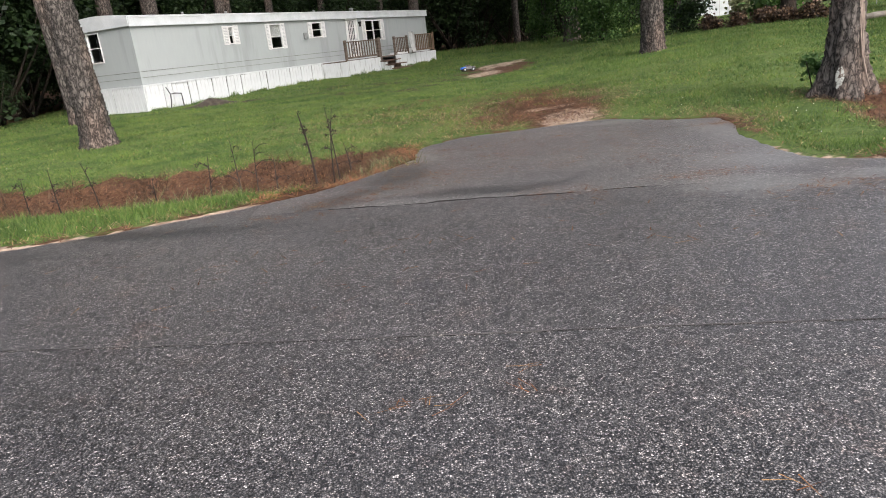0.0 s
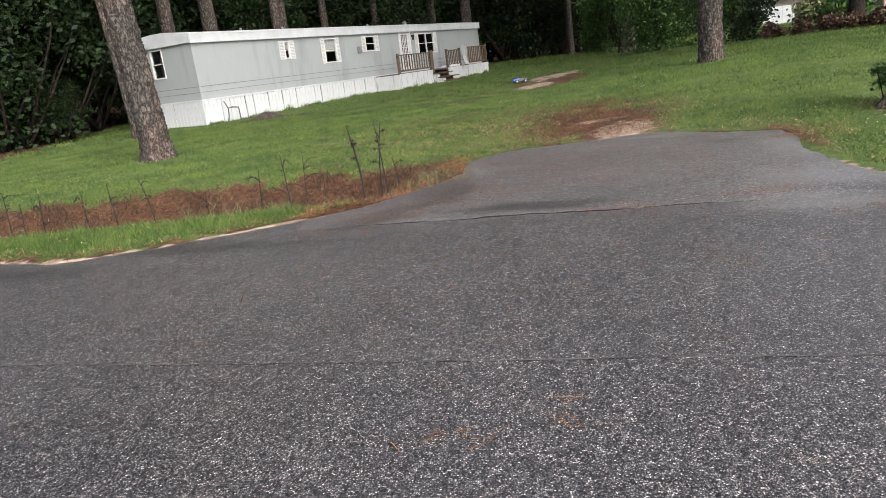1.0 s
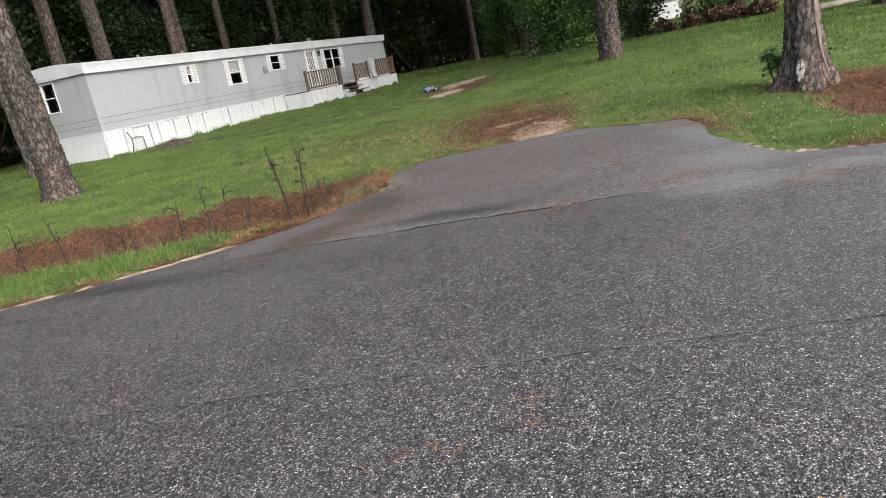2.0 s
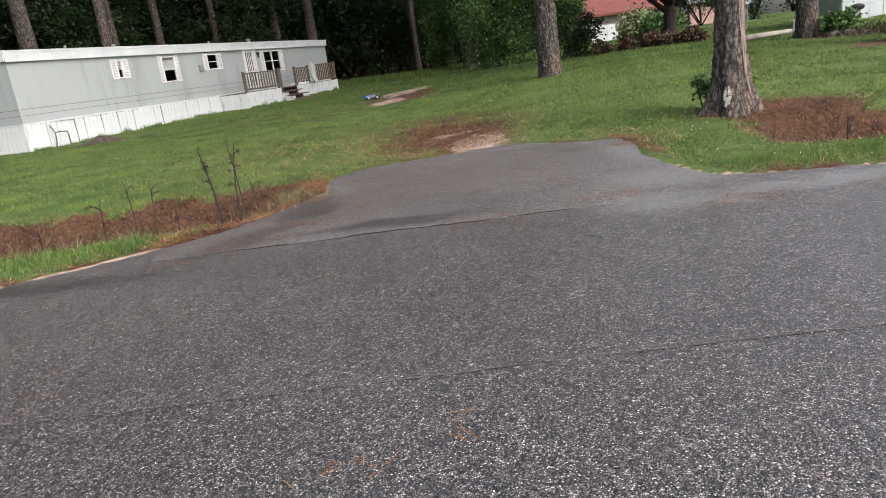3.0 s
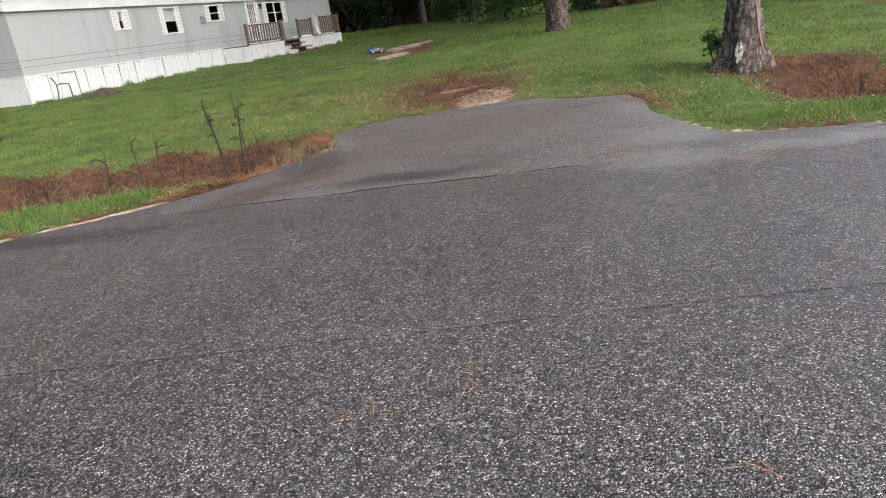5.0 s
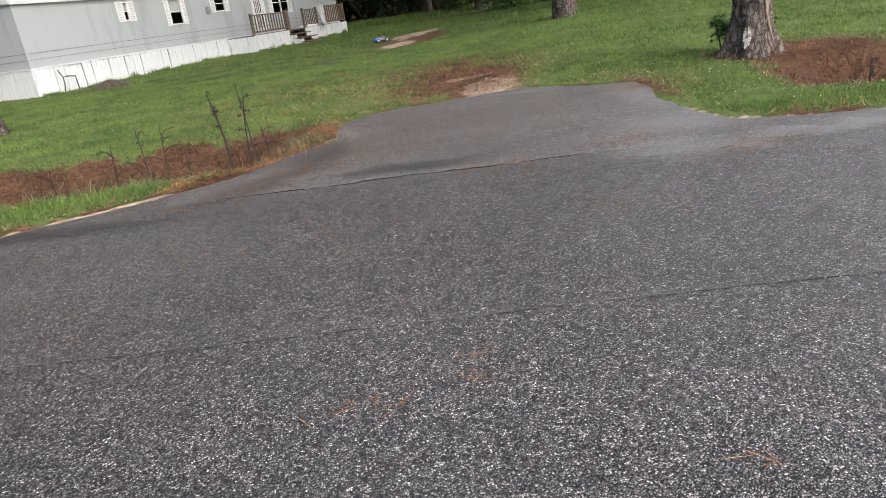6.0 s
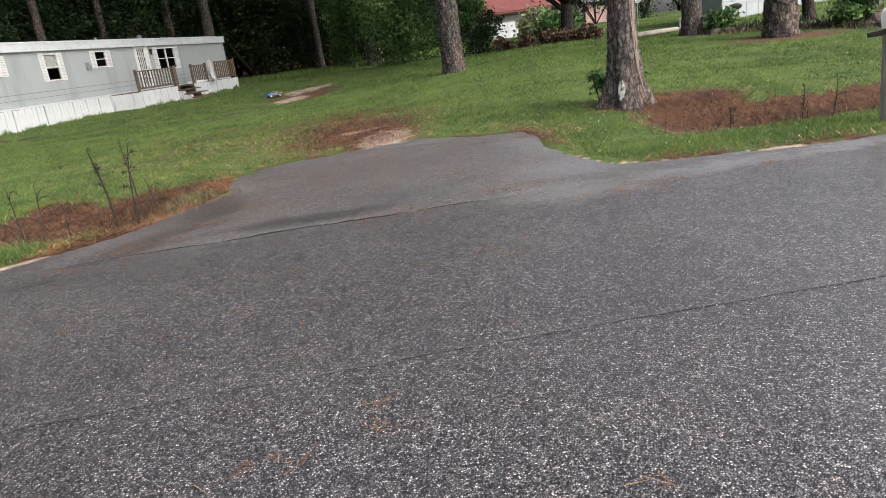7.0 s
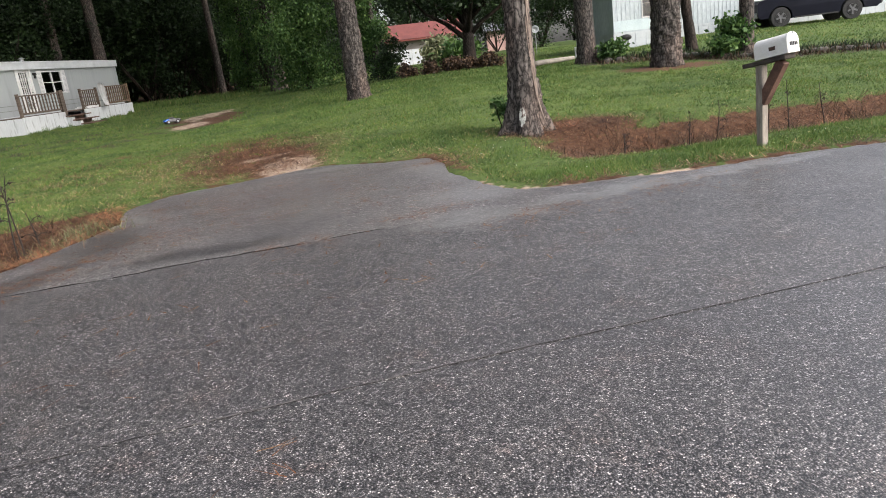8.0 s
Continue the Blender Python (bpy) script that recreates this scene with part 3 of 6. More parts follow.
# ---- trees ----
def trunk_mesh(name, dia, height, lean, mat, flare=1.6, seed=0, sides=28, rings=90, plates=0.02, bend=0.0, reach=0.28):
    """A tapering trunk with a root flare and raised bark plates."""
    rng = np.random.default_rng(seed)
    h = np.concatenate([np.linspace(-0.25, 5.5, int(rings * 0.75)), np.linspace(5.6, height, rings - int(rings * 0.75))])
    th = np.linspace(0, 2 * np.pi, sides, endpoint=False)
    H, T = np.meshgrid(h, th, indexing="ij")
    r = dia / 2 * (1 - 0.55 * np.clip(H / height, 0, 1)) * (1 + (flare - 1) * np.exp(-np.clip(H, 0, None) / reach) * (0.7 + 0.3 * np.sin(4 * T + seed) + 0.15 * np.sin(7 * T + 2 * seed)))
    rough = np.tanh(2.5 * np.sin(9 * T + 3 * np.sin(2.3 * H + seed) + seed) * np.sin(9.0 * H + 2 * np.sin(3 * T + seed))) + 0.6 * rng.standard_normal(H.shape)
    r = r + plates * dia * rough * np.clip((6 - H) / 2, 0.2, 1)
    X = r * np.cos(T) + lean[0] * H + bend * np.sin(H * 0.35)
    Y = r * np.sin(T) + lean[1] * H
    bm = bmesh.new()
    v = [[bm.verts.new((X[i, j], Y[i, j], H[i, j])) for j in range(sides)] for i in range(len(h))]
    for i in range(len(h) - 1):
        for j in range(sides):
            bm.faces.new((v[i][j], v[i][(j + 1) % sides], v[i + 1][(j + 1) % sides], v[i + 1][j]))
    bm.faces.new(v[-1])
    return mesh_of(name, bm, mat, True)


def leaf_cloud(name, blobs, count, size, mat, seed, flat=0.5, long=1.6, fill=0.35, per=40):
    """Many small leaves gathered in clumps over the given balls (x, y, z, radius)."""
    rng = np.random.default_rng(seed)
    balls = np.array(blobs, float)
    weight = balls[:, 3] ** 2
    # clumps on each ball, leaves round each clump
    clumps = max(8, count // per)
    which = rng.choice(len(balls), clumps, p=weight / weight.sum())
    d = rng.standard_normal((clumps, 3))
    d /= np.linalg.norm(d, axis=1)[:, None]
    rad = balls[which, 3] * (1 - fill * rng.random(clumps) ** 1.5) * (0.85 + 0.3 * rng.random(clumps))
    centre = balls[which, :3] + d * rad[:, None]
    spread_by = balls[which, 3] * 0.16 + size
    own = rng.integers(0, clumps, count)
    pos = centre[own] + rng.standard_normal((count, 3)) * spread_by[own][:, None] * np.array([1, 1, 0.7])
    a = rng.standard_normal((count, 3))
    a[:, 2] = a[:, 2] * flat - 0.3
    a /= np.linalg.norm(a, axis=1)[:, None]
    b = np.cross(a, rng.standard_normal((count, 3)))
    b /= np.linalg.norm(b, axis=1)[:, None]
    s = size * (0.6 + 0.8 * rng.random(count))[:, None]
    verts = np.stack([pos - a * s * long / 2, pos + b * s * 0.45, pos + a * s * long / 2, pos - b * s * 0.45], 1)
    return np_mesh(name, verts, 4, mat)


def limb_mesh(name, starts, mat, seed, reach=(1.5, 3.5), rise=0.35, r0=0.07):
    """Limbs from the given heights on the trunk axis."""
    rnd, bm = random.Random(seed), bmesh.new()
    for x, y, z in starts:
        a, l = rnd.random() * 6.28, rnd.uniform(*reach)
        pts = [(x + math.cos(a) * l * f, y + math.sin(a) * l * f, z + rise * l * f + 0.25 * l * f * f * rnd.uniform(-0.5, 1)) for f in (0, 0.35, 0.7, 1)]
        tube(bm, pts, [r0, r0 * 0.75, r0 * 0.5, r0 * 0.2], 5)
    return mesh_of(name, bm, mat, True)


def crown_balls(seed, z0, z1, wide, k):
    rnd = random.Random(seed)
    return [(rnd.uniform(-wide, wide) * 0.8, rnd.uniform(-wide, wide) * 0.8, rnd.uniform(z0, z1), wide * rnd.uniform(0.3, 0.55)) for _ in range(k)]


PINE_CROWNS = [leaf_cloud("crown", crown_balls(s, 13, 21, 3.6, 14), 2600, 0.42, M_PINE, s, 0.6, 2.2, 0.9) for s in (1, 2, 3)]
PINE_LIMBS = [limb_mesh("limb", [(0, 0, 12 + k * 0.8) for k in range(11)], M_BARK, s) for s in (1, 2, 3)]


def pine(x, y, dia, label, lean=(0, 0), seed=0, mat=None, flare=1.45, near=False, group="", height=21.0, z=None, sides=14, rings=44, reach=0.28):
    """A tall pine: trunk, limbs high up and a needle crown."""
    root = thing("pine_tree", label, "tree", pose(x, y, g(x, y) if z is None else z), group)
    if near:
        sides, rings = 44, 260
    part("trunk", trunk_mesh("trunk", dia, height, lean, mat or M_BARK, flare, seed, sides, rings, 0.034 if near else 0.02, reach=reach), None, root)
    top = pose(lean[0] * 15, lean[1] * 15, 0, 0, 0, seed * 47 % 360)
    part("limb", PINE_LIMBS[seed % 3], None, root, at=top)
    part("crown", PINE_CROWNS[seed % 3], None, root, at=top)
    return root


tree_a = pine(-7.24, 15.0, 0.62, "leaning grey-brown pine standing on the mown lawn", (-0.046, 0.0), 1, near=True)
tree_b = pine(7.28, 21.83, 0.68, "tall straight pine with scaly grey-brown bark", (-0.012, 0.0), 2, near=True, flare=1.25)
tree_c = pine(6.12, 9.8, 0.42, "broad pine with flared base and pale lichen patch", (-0.012, 0.0), 3, near=True, flare=2.35, reach=0.42)
tree_d = pine(14.12, 15.07, 0.78, "thick pine ringed with fallen brown needles", (-0.01, 0), 4, near=True, flare=1.15)
pine(15.06, 19.9, 0.66, "pine in front of the white mobile home", (-0.03, 0.0), 5)
pine(16.9, 14.8, 0.40, "slim pine beside a leafy shrub", (-0.01, 0.0), 6)
pine(17.6, 17.6, 0.34, "slim dark leaning tree before the white home", (-0.13, 0.05), 8, M_BARK_DARK)
pine(-11.3, 22.2, 0.30, "thin pine at the wood's edge", (-0.05, 0.0), 7)

WOOD = [(-23.35, 31, 0.62), (-20.1, 33, 0.72), (-15.35, 37, 0.55), (-14.6, 39, 0.42), (-11.5, 42, 0.5), (-7.55, 46, 0.46), (-3.05, 49, 0.62), (-0.22, 50, 0.78), (7.85, 52, 0.5),
        (-30.6, 34, 0.62), (-32.6, 36, 0.5), (-27, 36, 0.5), (-36, 36, 0.5), (-17.5, 50, 0.5), (-9.4, 58, 0.5), (-5.2, 60, 0.5), (3.2, 60, 0.5), (5.3, 66, 0.5), (-25.5, 47, 0.5),
        (11.5, 58, 0.45), (14.3, 62, 0.45), (-13, 66, 0.5), (1.2, 72, 0.5), (-40, 33, 0.5), (-34, 40, 0.5), (-29, 52, 0.5)]
for k, (az, d, dia) in enumerate(WOOD):
    pine(d * math.sin(radians(az)), d * math.cos(radians(az)), dia, "tall bare-trunked pine at the edge of the dark wood", (random.Random(k).uniform(-0.02, 0.02), random.Random(k + 50).uniform(-0.02, 0.02)), k, group="pines of the wood")

# broad shrubs and saplings that fill the wood
def shrub_balls(seed, h, w, k=11):
    rnd = random.Random(seed)
    return [(rnd.uniform(-w, w) * 0.6, rnd.uniform(-w, w) * 0.6, rnd.uniform(0.12, 0.95) * h, w * rnd.uniform(0.28, 0.5)) for _ in range(k)]


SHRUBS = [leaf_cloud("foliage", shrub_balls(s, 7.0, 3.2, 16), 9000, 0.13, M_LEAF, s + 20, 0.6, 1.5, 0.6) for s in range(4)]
STEMS = [limb_mesh("stem", [(0, 0, 0.0)] * 4 + [(0.2, 0.1, 0.1)] * 3, M_BARK_DARK, s + 3, (2.0, 3.2), 1.5, 0.07) for s in range(2)]


def understory(x, y, scale, seed, label="dark leafy woodland shrub under the pines", zs=1.0):
    m = pose(x, y, g(x, y) - 0.05, 0, 0, seed * 73 % 360) @ Matrix.Diagonal((scale, scale, scale * zs, 1))
    root = thing("woodland_shrub", label, "shrub", m, "shrubs of the wood")
    part("foliage", SHRUBS[seed % 4], None, root)
    part("stem", STEMS[seed % 2], None, root)


rnd = random.Random(5)
k = 0
for az in np.arange(-46, 17, 2.4):
    near_d = np.interp(az, [-46, -33, -28, -24, -12, 0, 6, 10, 17], [27, 30, 33, 40, 46, 54, 55, 55, 56])
    for row in range(3):
        d = near_d + row * 6.5 + rnd.uniform(-1.5, 1.5)
        q = radians(az + rnd.uniform(-1, 1))
        k += 1
        understory(d * math.sin(q), d * math.cos(q), rnd.uniform(0.75, 1.25) * (1 + 0.18 * row), k)
understory(-15.2, 24.5, 0.34, 2, "low green bush at the wood's edge")
understory(-17.8, 23.5, 0.5, 3, "low green bush at the wood's edge")

# unseen high leaf mass, added over the wood to darken it
canopy = thing("shading_canopy", "unseen leaf mass added overhead to shade the pine wood", "woods")
canopy["kind"] = "stuff"
balls = []
for az in np.arange(-52, 19, 3.0):
    for d in np.arange(34 if az > -24 else 30, 92, 6.5):
        balls.append((d * math.sin(radians(az)) + rnd.uniform(-2, 2), d * math.cos(radians(az)) + rnd.uniform(-2, 2), rnd.uniform(13, 19), rnd.uniform(2.6, 4.2)))
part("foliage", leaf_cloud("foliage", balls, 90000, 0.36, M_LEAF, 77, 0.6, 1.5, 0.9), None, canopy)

# closes off the wood behind: near-black sheet with the shade put into its colour
M_DEEP = leafy("wood_shade_sheet", [(0.0, (0.008, 0.016, 0.006)), (1.0, (0.012, 0.022, 0.008))], ((0.5, 0.55, 0.5), (1.5, 1.4, 1.2)), 0.6, 0.9, 0)
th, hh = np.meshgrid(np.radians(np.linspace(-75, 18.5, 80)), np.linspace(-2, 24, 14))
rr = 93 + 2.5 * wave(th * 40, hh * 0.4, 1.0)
tagged(new("backdrop", grid_mesh("backdrop", rr * np.sin(th), rr * np.cos(th), hh, M_DEEP)), "near-black sheet holding the painted shade of the deep wood", "backdrop", kind="structure")


# ---- the grey mobile home ----
def wall_slab(length, z0, z1, holes, thick, axis="x"):
    """A wall along x with openings (x0, x1, z0, z1) cut through it; its outer face at y = 0."""
    bm = bmesh.new()
    xs = sorted({0.0, length, *[h[0] for h in holes], *[h[1] for h in holes]})
    for a, b in zip(xs, xs[1:]):
        cut = sorted([(h[2], h[3]) for h in holes if h[0] <= a + 1e-6 and h[1] >= b - 1e-6])
        z = z0
        for lo, hi in cut:
            if lo > z:
                box(bm, a, b, 0, thick, z, lo)
            z = hi
        if z < z1:
            box(bm, a, b, 0, thick, z, z1)
    bmesh.ops.remove_doubles(bm, verts=bm.verts, dist=1e-4)
    return bm


def window(parent, x0, x1, z0, z1, m, panes=1, shutters=0.0, sashes=2, blind=0.0):
    """A sash window in a wall along x: frame, panes, rail and shutters."""
    w = part("window", boxes((x0 - 0.012, x0 + 0.022, -0.03, 0.05, z0 - 0.02, z1 + 0.02), (x1 - 0.022, x1 + 0.012, -0.03, 0.05, z0 - 0.02, z1 + 0.02),
                             (x0 + 0.022, x1 - 0.022, -0.03, 0.05, z1 - 0.022, z1 + 0.02), (x0 + 0.022, x1 - 0.022, -0.035, 0.05, z0 - 0.02, z0 + 0.022),
                             *[(x0 + (x1 - x0) * k / panes - 0.016, x0 + (x1 - x0) * k / panes + 0.016, -0.028, 0.05, z0 + 0.022, z1 - 0.022) for k in range(1, panes)]),
             M_TRIM, parent, at=m)
    for k in range(panes):
        a, b = x0 + (x1 - x0) * k / panes + 0.018, x0 + (x1 - x0) * (k + 1) / panes - 0.018
        for s in range(sashes):
            lo, hi = z0 + (z1 - z0) * s / sashes + 0.02, z0 + (z1 - z0) * (s + 1) / sashes - 0.02
            pane = part("pane", boxes((a, b, 0.015 + 0.012 * s, 0.02 + 0.012 * s, lo, hi)), M_GLASS, w)
            pane.visible_shadow = False
        part("rail", boxes((a, b, -0.015, 0.035, (z0 + z1) / 2 - 0.013, (z0 + z1) / 2 + 0.013)), M_TRIM, w)
    if blind:
        part("blind", boxes((x0 + 0.03, x1 - 0.03, 0.06, 0.065, z1 - blind * (z1 - z0), z1 - 0.02)), M_BLIND, w, "half-lowered pale blind")
    if shutters:
        for a, b in ((x0 - shutters - 0.02, x0 - 0.02), (x1 + 0.02, x1 + shutters + 0.02)):
            bm = boxes((a, a + 0.03, -0.035, -0.002, z0 - 0.04, z1 + 0.04), (b - 0.03, b, -0.035, -0.002, z0 - 0.04, z1 + 0.04),
                       (a + 0.03, b - 0.03, -0.035, -0.002, z1, z1 + 0.04), (a + 0.03, b - 0.03, -0.035, -0.002, z0 - 0.04, z0))
            k = int((z1 - z0) / 0.055)
            for i in range(k):
                q = z0 + (z1 - z0) * (i + 0.5) / k
                box(bm, a + 0.03, b - 0.03, -0.03, -0.004, q - 0.02, q + 0.018)
            part("shutter", bm, M_TRIM, w, "white louvred shutter")
    return w


HOME = pose(-9.70, 24.18, 0, 0, 0, 61.58)
LONG, WIDE = 21.3, 3.5
home = thing("mobile_home", "long grey single-wide mobile home with stained white skirting", "mobile home", HOME)
holes = [(4.57, 4.84, 2.32, 2.96), (7.04, 7.80, 2.0, 2.98), (10.0, 10.74, 2.34, 2.98), (12.9, 13.7, 1.2, 3.1), (14.56, 16.09, 2.0, 2.98)]
part("front_wall", wall_slab(LONG, 1.12, 3.14, holes, 0.09), M_SIDING, home)
END = pose(0, WIDE, 0, 0, 0, -90)
part("end_wall", wall_slab(WIDE - 0.09, 1.12, 3.14, [(1.2, 1.85, 2.06, 3.05)], 0.09), M_SIDING, home, at=END)
part("end_wall", boxes((LONG - 0.09, LONG, 0.09, WIDE, 1.12, 3.14)), M_SIDING, home)
part("rear_wall", boxes((0.09, LONG - 0.09, WIDE - 0.09, WIDE, 1.12, 3.14)), M_SIDING, home)
part("floor_deck", boxes((0.09, LONG - 0.09, 0.09, WIDE - 0.09, 1.12, 1.2)), M_DARK, home)
part("partition", boxes(*[(x, x + 0.08, 0.1, WIDE - 0.1, 1.2, 3.13) for x in (2.2, 5.9, 9.0, 12.0, 17.5)], (0.1, LONG - 0.1, 1.9, 1.95, 1.2, 3.13)), M_DARK, home)
# bowed metal roof with a deep fascia
bm = bmesh.new()
ys = np.linspace(-0.07, WIDE + 0.07, 13)
arc = [3.40 + 0.20 * (1 - ((y - WIDE / 2) / (WIDE / 2 + 0.07)) ** 2) for y in ys]
rows = [[bm.verts.new((x, y, z)) for y, z in zip(ys, arc)] for x in np.linspace(-0.07, LONG + 0.07, 36)]
for a, b in zip(rows, rows[1:]):
    for i in range(len(a) - 1):
        bm.faces.new((a[i], b[i], b[i + 1], a[i + 1]))
low = [[bm.verts.new((r[0].co.x, y, 3.14)) for y in (ys[0], ys[-1])] for r in (rows[0], rows[-1])]
bm.faces.new([low[0][0], *rows[0], low[0][1]])
bm.faces.new([low[1][1], *reversed(rows[-1]), low[1][0]])
bm.faces.new((low[0][0], low[0][1], low[1][1], low[1][0]))
part("roof", bm, M_WHITE, home, "bowed white metal roof")
part("fascia", boxes((-0.08, LONG + 0.08, -0.10, -0.072, 3.10, 3.42), (-0.08, LONG + 0.08, -0.115, -0.10, 3.38, 3.43), (-0.08, LONG + 0.08, -0.108, -0.10, 3.10, 3.135)), M_WHITE, home, "white painted roof fascia")
part("fascia", boxes((-0.10, -0.072, -0.07, WIDE + 0.07, 3.12, 3.44)), M_WHITE, home)
# dark strips along the belt lines; the grooves' shade is put into their colour
M_BELT = worn("shaded_belt_seam", (0.13, 0.135, 0.13), (0.25, 0.26, 0.255), 3, 0.7)
part("belt_shade_strip", boxes((0, LONG, -0.010, 0, 1.60, 1.622), (0, LONG, -0.010, 0, 1.40, 1.418)), M_BELT, home)
part("belt_shade_strip", boxes((-0.010, -0.0, 0, WIDE, 1.60, 1.622), (-0.010, -0.0, 0, WIDE, 1.40, 1.418)), M_BELT, home)
part("corner_trim", boxes((-0.014, 0.05, -0.014, -0.002, 1.14, 3.1)), M_SIDING, home)
part("corner_trim", boxes((LONG - 0.05, LONG + 0.012, -0.014, -0.002, 1.14, 3.1)), M_SIDING, home)
ID = Matrix.Identity(4)
window(home, 4.57, 4.84, 2.32, 2.96, ID, 1, 0.28, 2, 0.45)
window(home, 7.04, 7.80, 2.0, 2.98, ID, 1, 0.22, 2, 0.55)
window(home, 10.0, 10.74, 2.34, 2.98, ID, 1, 0.27, 2)
window(home, 14.56, 16.09, 2.0, 2.98, ID, 2, 0.29, 2)
window(home, 1.2, 1.85, 2.06, 3.05, END, 1, 0.0, 2)
# entrance door with a lattice of small panes
door = part("door", boxes((12.9, 13.02, 0.01, 0.05, 1.2, 3.1), (13.58, 13.7, 0.01, 0.05, 1.2, 3.1), (13.02, 13.58, 0.01, 0.05, 1.2, 1.42), (13.02, 13.58, 0.01, 0.05, 2.98, 3.1),
                          *[(13.02 + 0.14 * k - 0.012, 13.02 + 0.14 * k + 0.012, 0.01, 0.05, 1.42, 2.98) for k in (1, 2, 3)],
                          *[(13.02, 13.58, 0.012, 0.048, 1.42 + 0.312 * k - 0.012, 1.42 + 0.312 * k + 0.012) for k in (1, 2, 3, 4)]), M_TRIM, home, "white lattice-glazed entrance door")
pane = part("pane", boxes((13.02, 13.58, 0.06, 0.066, 1.42, 2.98)), M_GLASS, door)
pane.visible_shadow = False
part("handle", boxes((13.6, 13.66, -0.05, 0.01, 2.08, 2.12), bevel=0.008), M_STEEL, door)
part("door_frame", boxes((12.78, 12.9, -0.04, 0.05, 1.2, 3.16), (13.7, 13.82, -0.04, 0.05, 1.2, 3.16), (12.66, 13.92, -0.09, 0.05, 3.16, 3.26)), M_TRIM, home)
part("porch_light", boxes((13.95, 14.07, -0.14, -0.002, 2.84, 2.94), (13.98, 14.04, -0.11, -0.03, 2.70, 2.84), bevel=0.008), M_BLACK, home, "small dark porch lamp")
part("meter_box", boxes((9.3, 9.52, -0.1, -0.002, 2.28, 2.56), bevel=0.01), M_STEEL, home, "grey electric meter box")
vent = bmesh.new()
cylinder(vent, 0.1, 0.1, 3.5, 3.66, 12, pose(14.85, 0.9, 0))
cylinder(vent, 0.16, 0.05, 3.66, 3.72, 12, pose(14.85, 0.9, 0))
part("roof_vent", vent, M_STEEL, home)
for x in (3.1, 5.4, 11.3):
    vent = bmesh.new()
    cylinder(vent, 0.05, 0.05, 3.48, 3.62, 10, pose(x, 0.7, 0))
    part("roof_vent", vent, M_STEEL, home)
# skirting of separate upright sheets, slightly uneven
rnd = random.Random(21)
PANEL = boxes((0.006, 0.394, -0.05, -0.03, 0.0, 1.12), (0.012, 0.03, -0.058, -0.05, 0.0, 1.12), (0.19, 0.21, -0.056, -0.05, 0.0, 1.12))
PANEL = mesh_of("skirting_panel", PANEL, M_SKIRT)
for k in range(54):
    x = 0.4 * k * LONG / 21.6
    part("skirting_panel", PANEL, None, home, at=pose(x, rnd.uniform(-0.02, 0.015), rnd.uniform(-0.03, 0.0), rnd.uniform(-1.4, 1.4), rnd.uniform(-0.9, 0.9), rnd.uniform(-1.5, 1.5)) @ Matrix.Diagonal((LONG / 21.6, 1, 1, 1)))
for k in range(9):
    part("skirting_panel", PANEL, None, home, at=END @ pose(0.39 * k, rnd.uniform(-0.01, 0.01), rnd.uniform(-0.02, 0), rnd.uniform(-0.6, 0.6), 0, 0) @ Matrix.Diagonal((0.97, 1, 1, 1)))
part("corner_post", boxes((-0.07, 0.03, -0.07, 0.03, 0.0, 1.12)), M_SKIRT, home)
part("skirting_rail", boxes((-0.06, LONG + 0.03, -0.075, -0.02, 1.10, 1.16)), M_WHITE, home)
part("skirting_rail", boxes((-0.075, -0.02, -0.02, WIDE, 1.10, 1.16)), M_WHITE, home)

# ---- porch deck with rails and steps ----
porch = thing("porch", "weathered wooden porch with slatted rails and whitewashed skirt", "porch", HOME)
X0, X1, OUT = 10.3, 19.3, 1.5
for k in range(10):
    part("deck_board", boxes((X0, X1, -OUT + 0.14 * k, -OUT + 0.14 * k + 0.132, 1.08, 1.12)), M_DECK, porch)
for x0, x1 in ((X0, 13.2), (14.75, X1)):
    rim = part("porch_skirt", boxes((x0, x1, -OUT - 0.03, -OUT - 0.002, 0.28, 1.10), (x0, x1, -OUT - 0.045, -OUT - 0.03, 0.96, 1.11)), M_SKIRT, porch, "whitewashed porch skirt board")
part("porch_skirt", boxes((X0, X0 + 0.03, -OUT, -0.06, 0.28, 1.08)), M_SKIRT, porch)
part("porch_skirt", boxes((X1 - 0.03, X1, -OUT, -0.06, 0.28, 1.08)), M_SKIRT, porch)


def rail_run(x0, x1, mat, slats, wide=0.055, top=1.98):
    rail = part("railing", boxes((x0, x1, -OUT + 0.01, -OUT + 0.10, top - 0.05, top)), mat, porch)
    part("bottom_rail", boxes((x0, x1, -OUT + 0.03, -OUT + 0.07, 1.2, 1.28)), mat, rail)
    for k in range(slats):
        x = x0 + (x1 - x0) * (k + 0.5) / slats
        part("baluster", boxes((x - wide / 2, x + wide / 2, -OUT + 0.032, -OUT + 0.068, 1.28, top - 0.05)), mat, rail)
    for x in (x0, x1):
        part("post", boxes((x - 0.05, x + 0.05, -OUT - 0.01, -OUT + 0.09, 0.9, top + 0.06)), mat, rail)


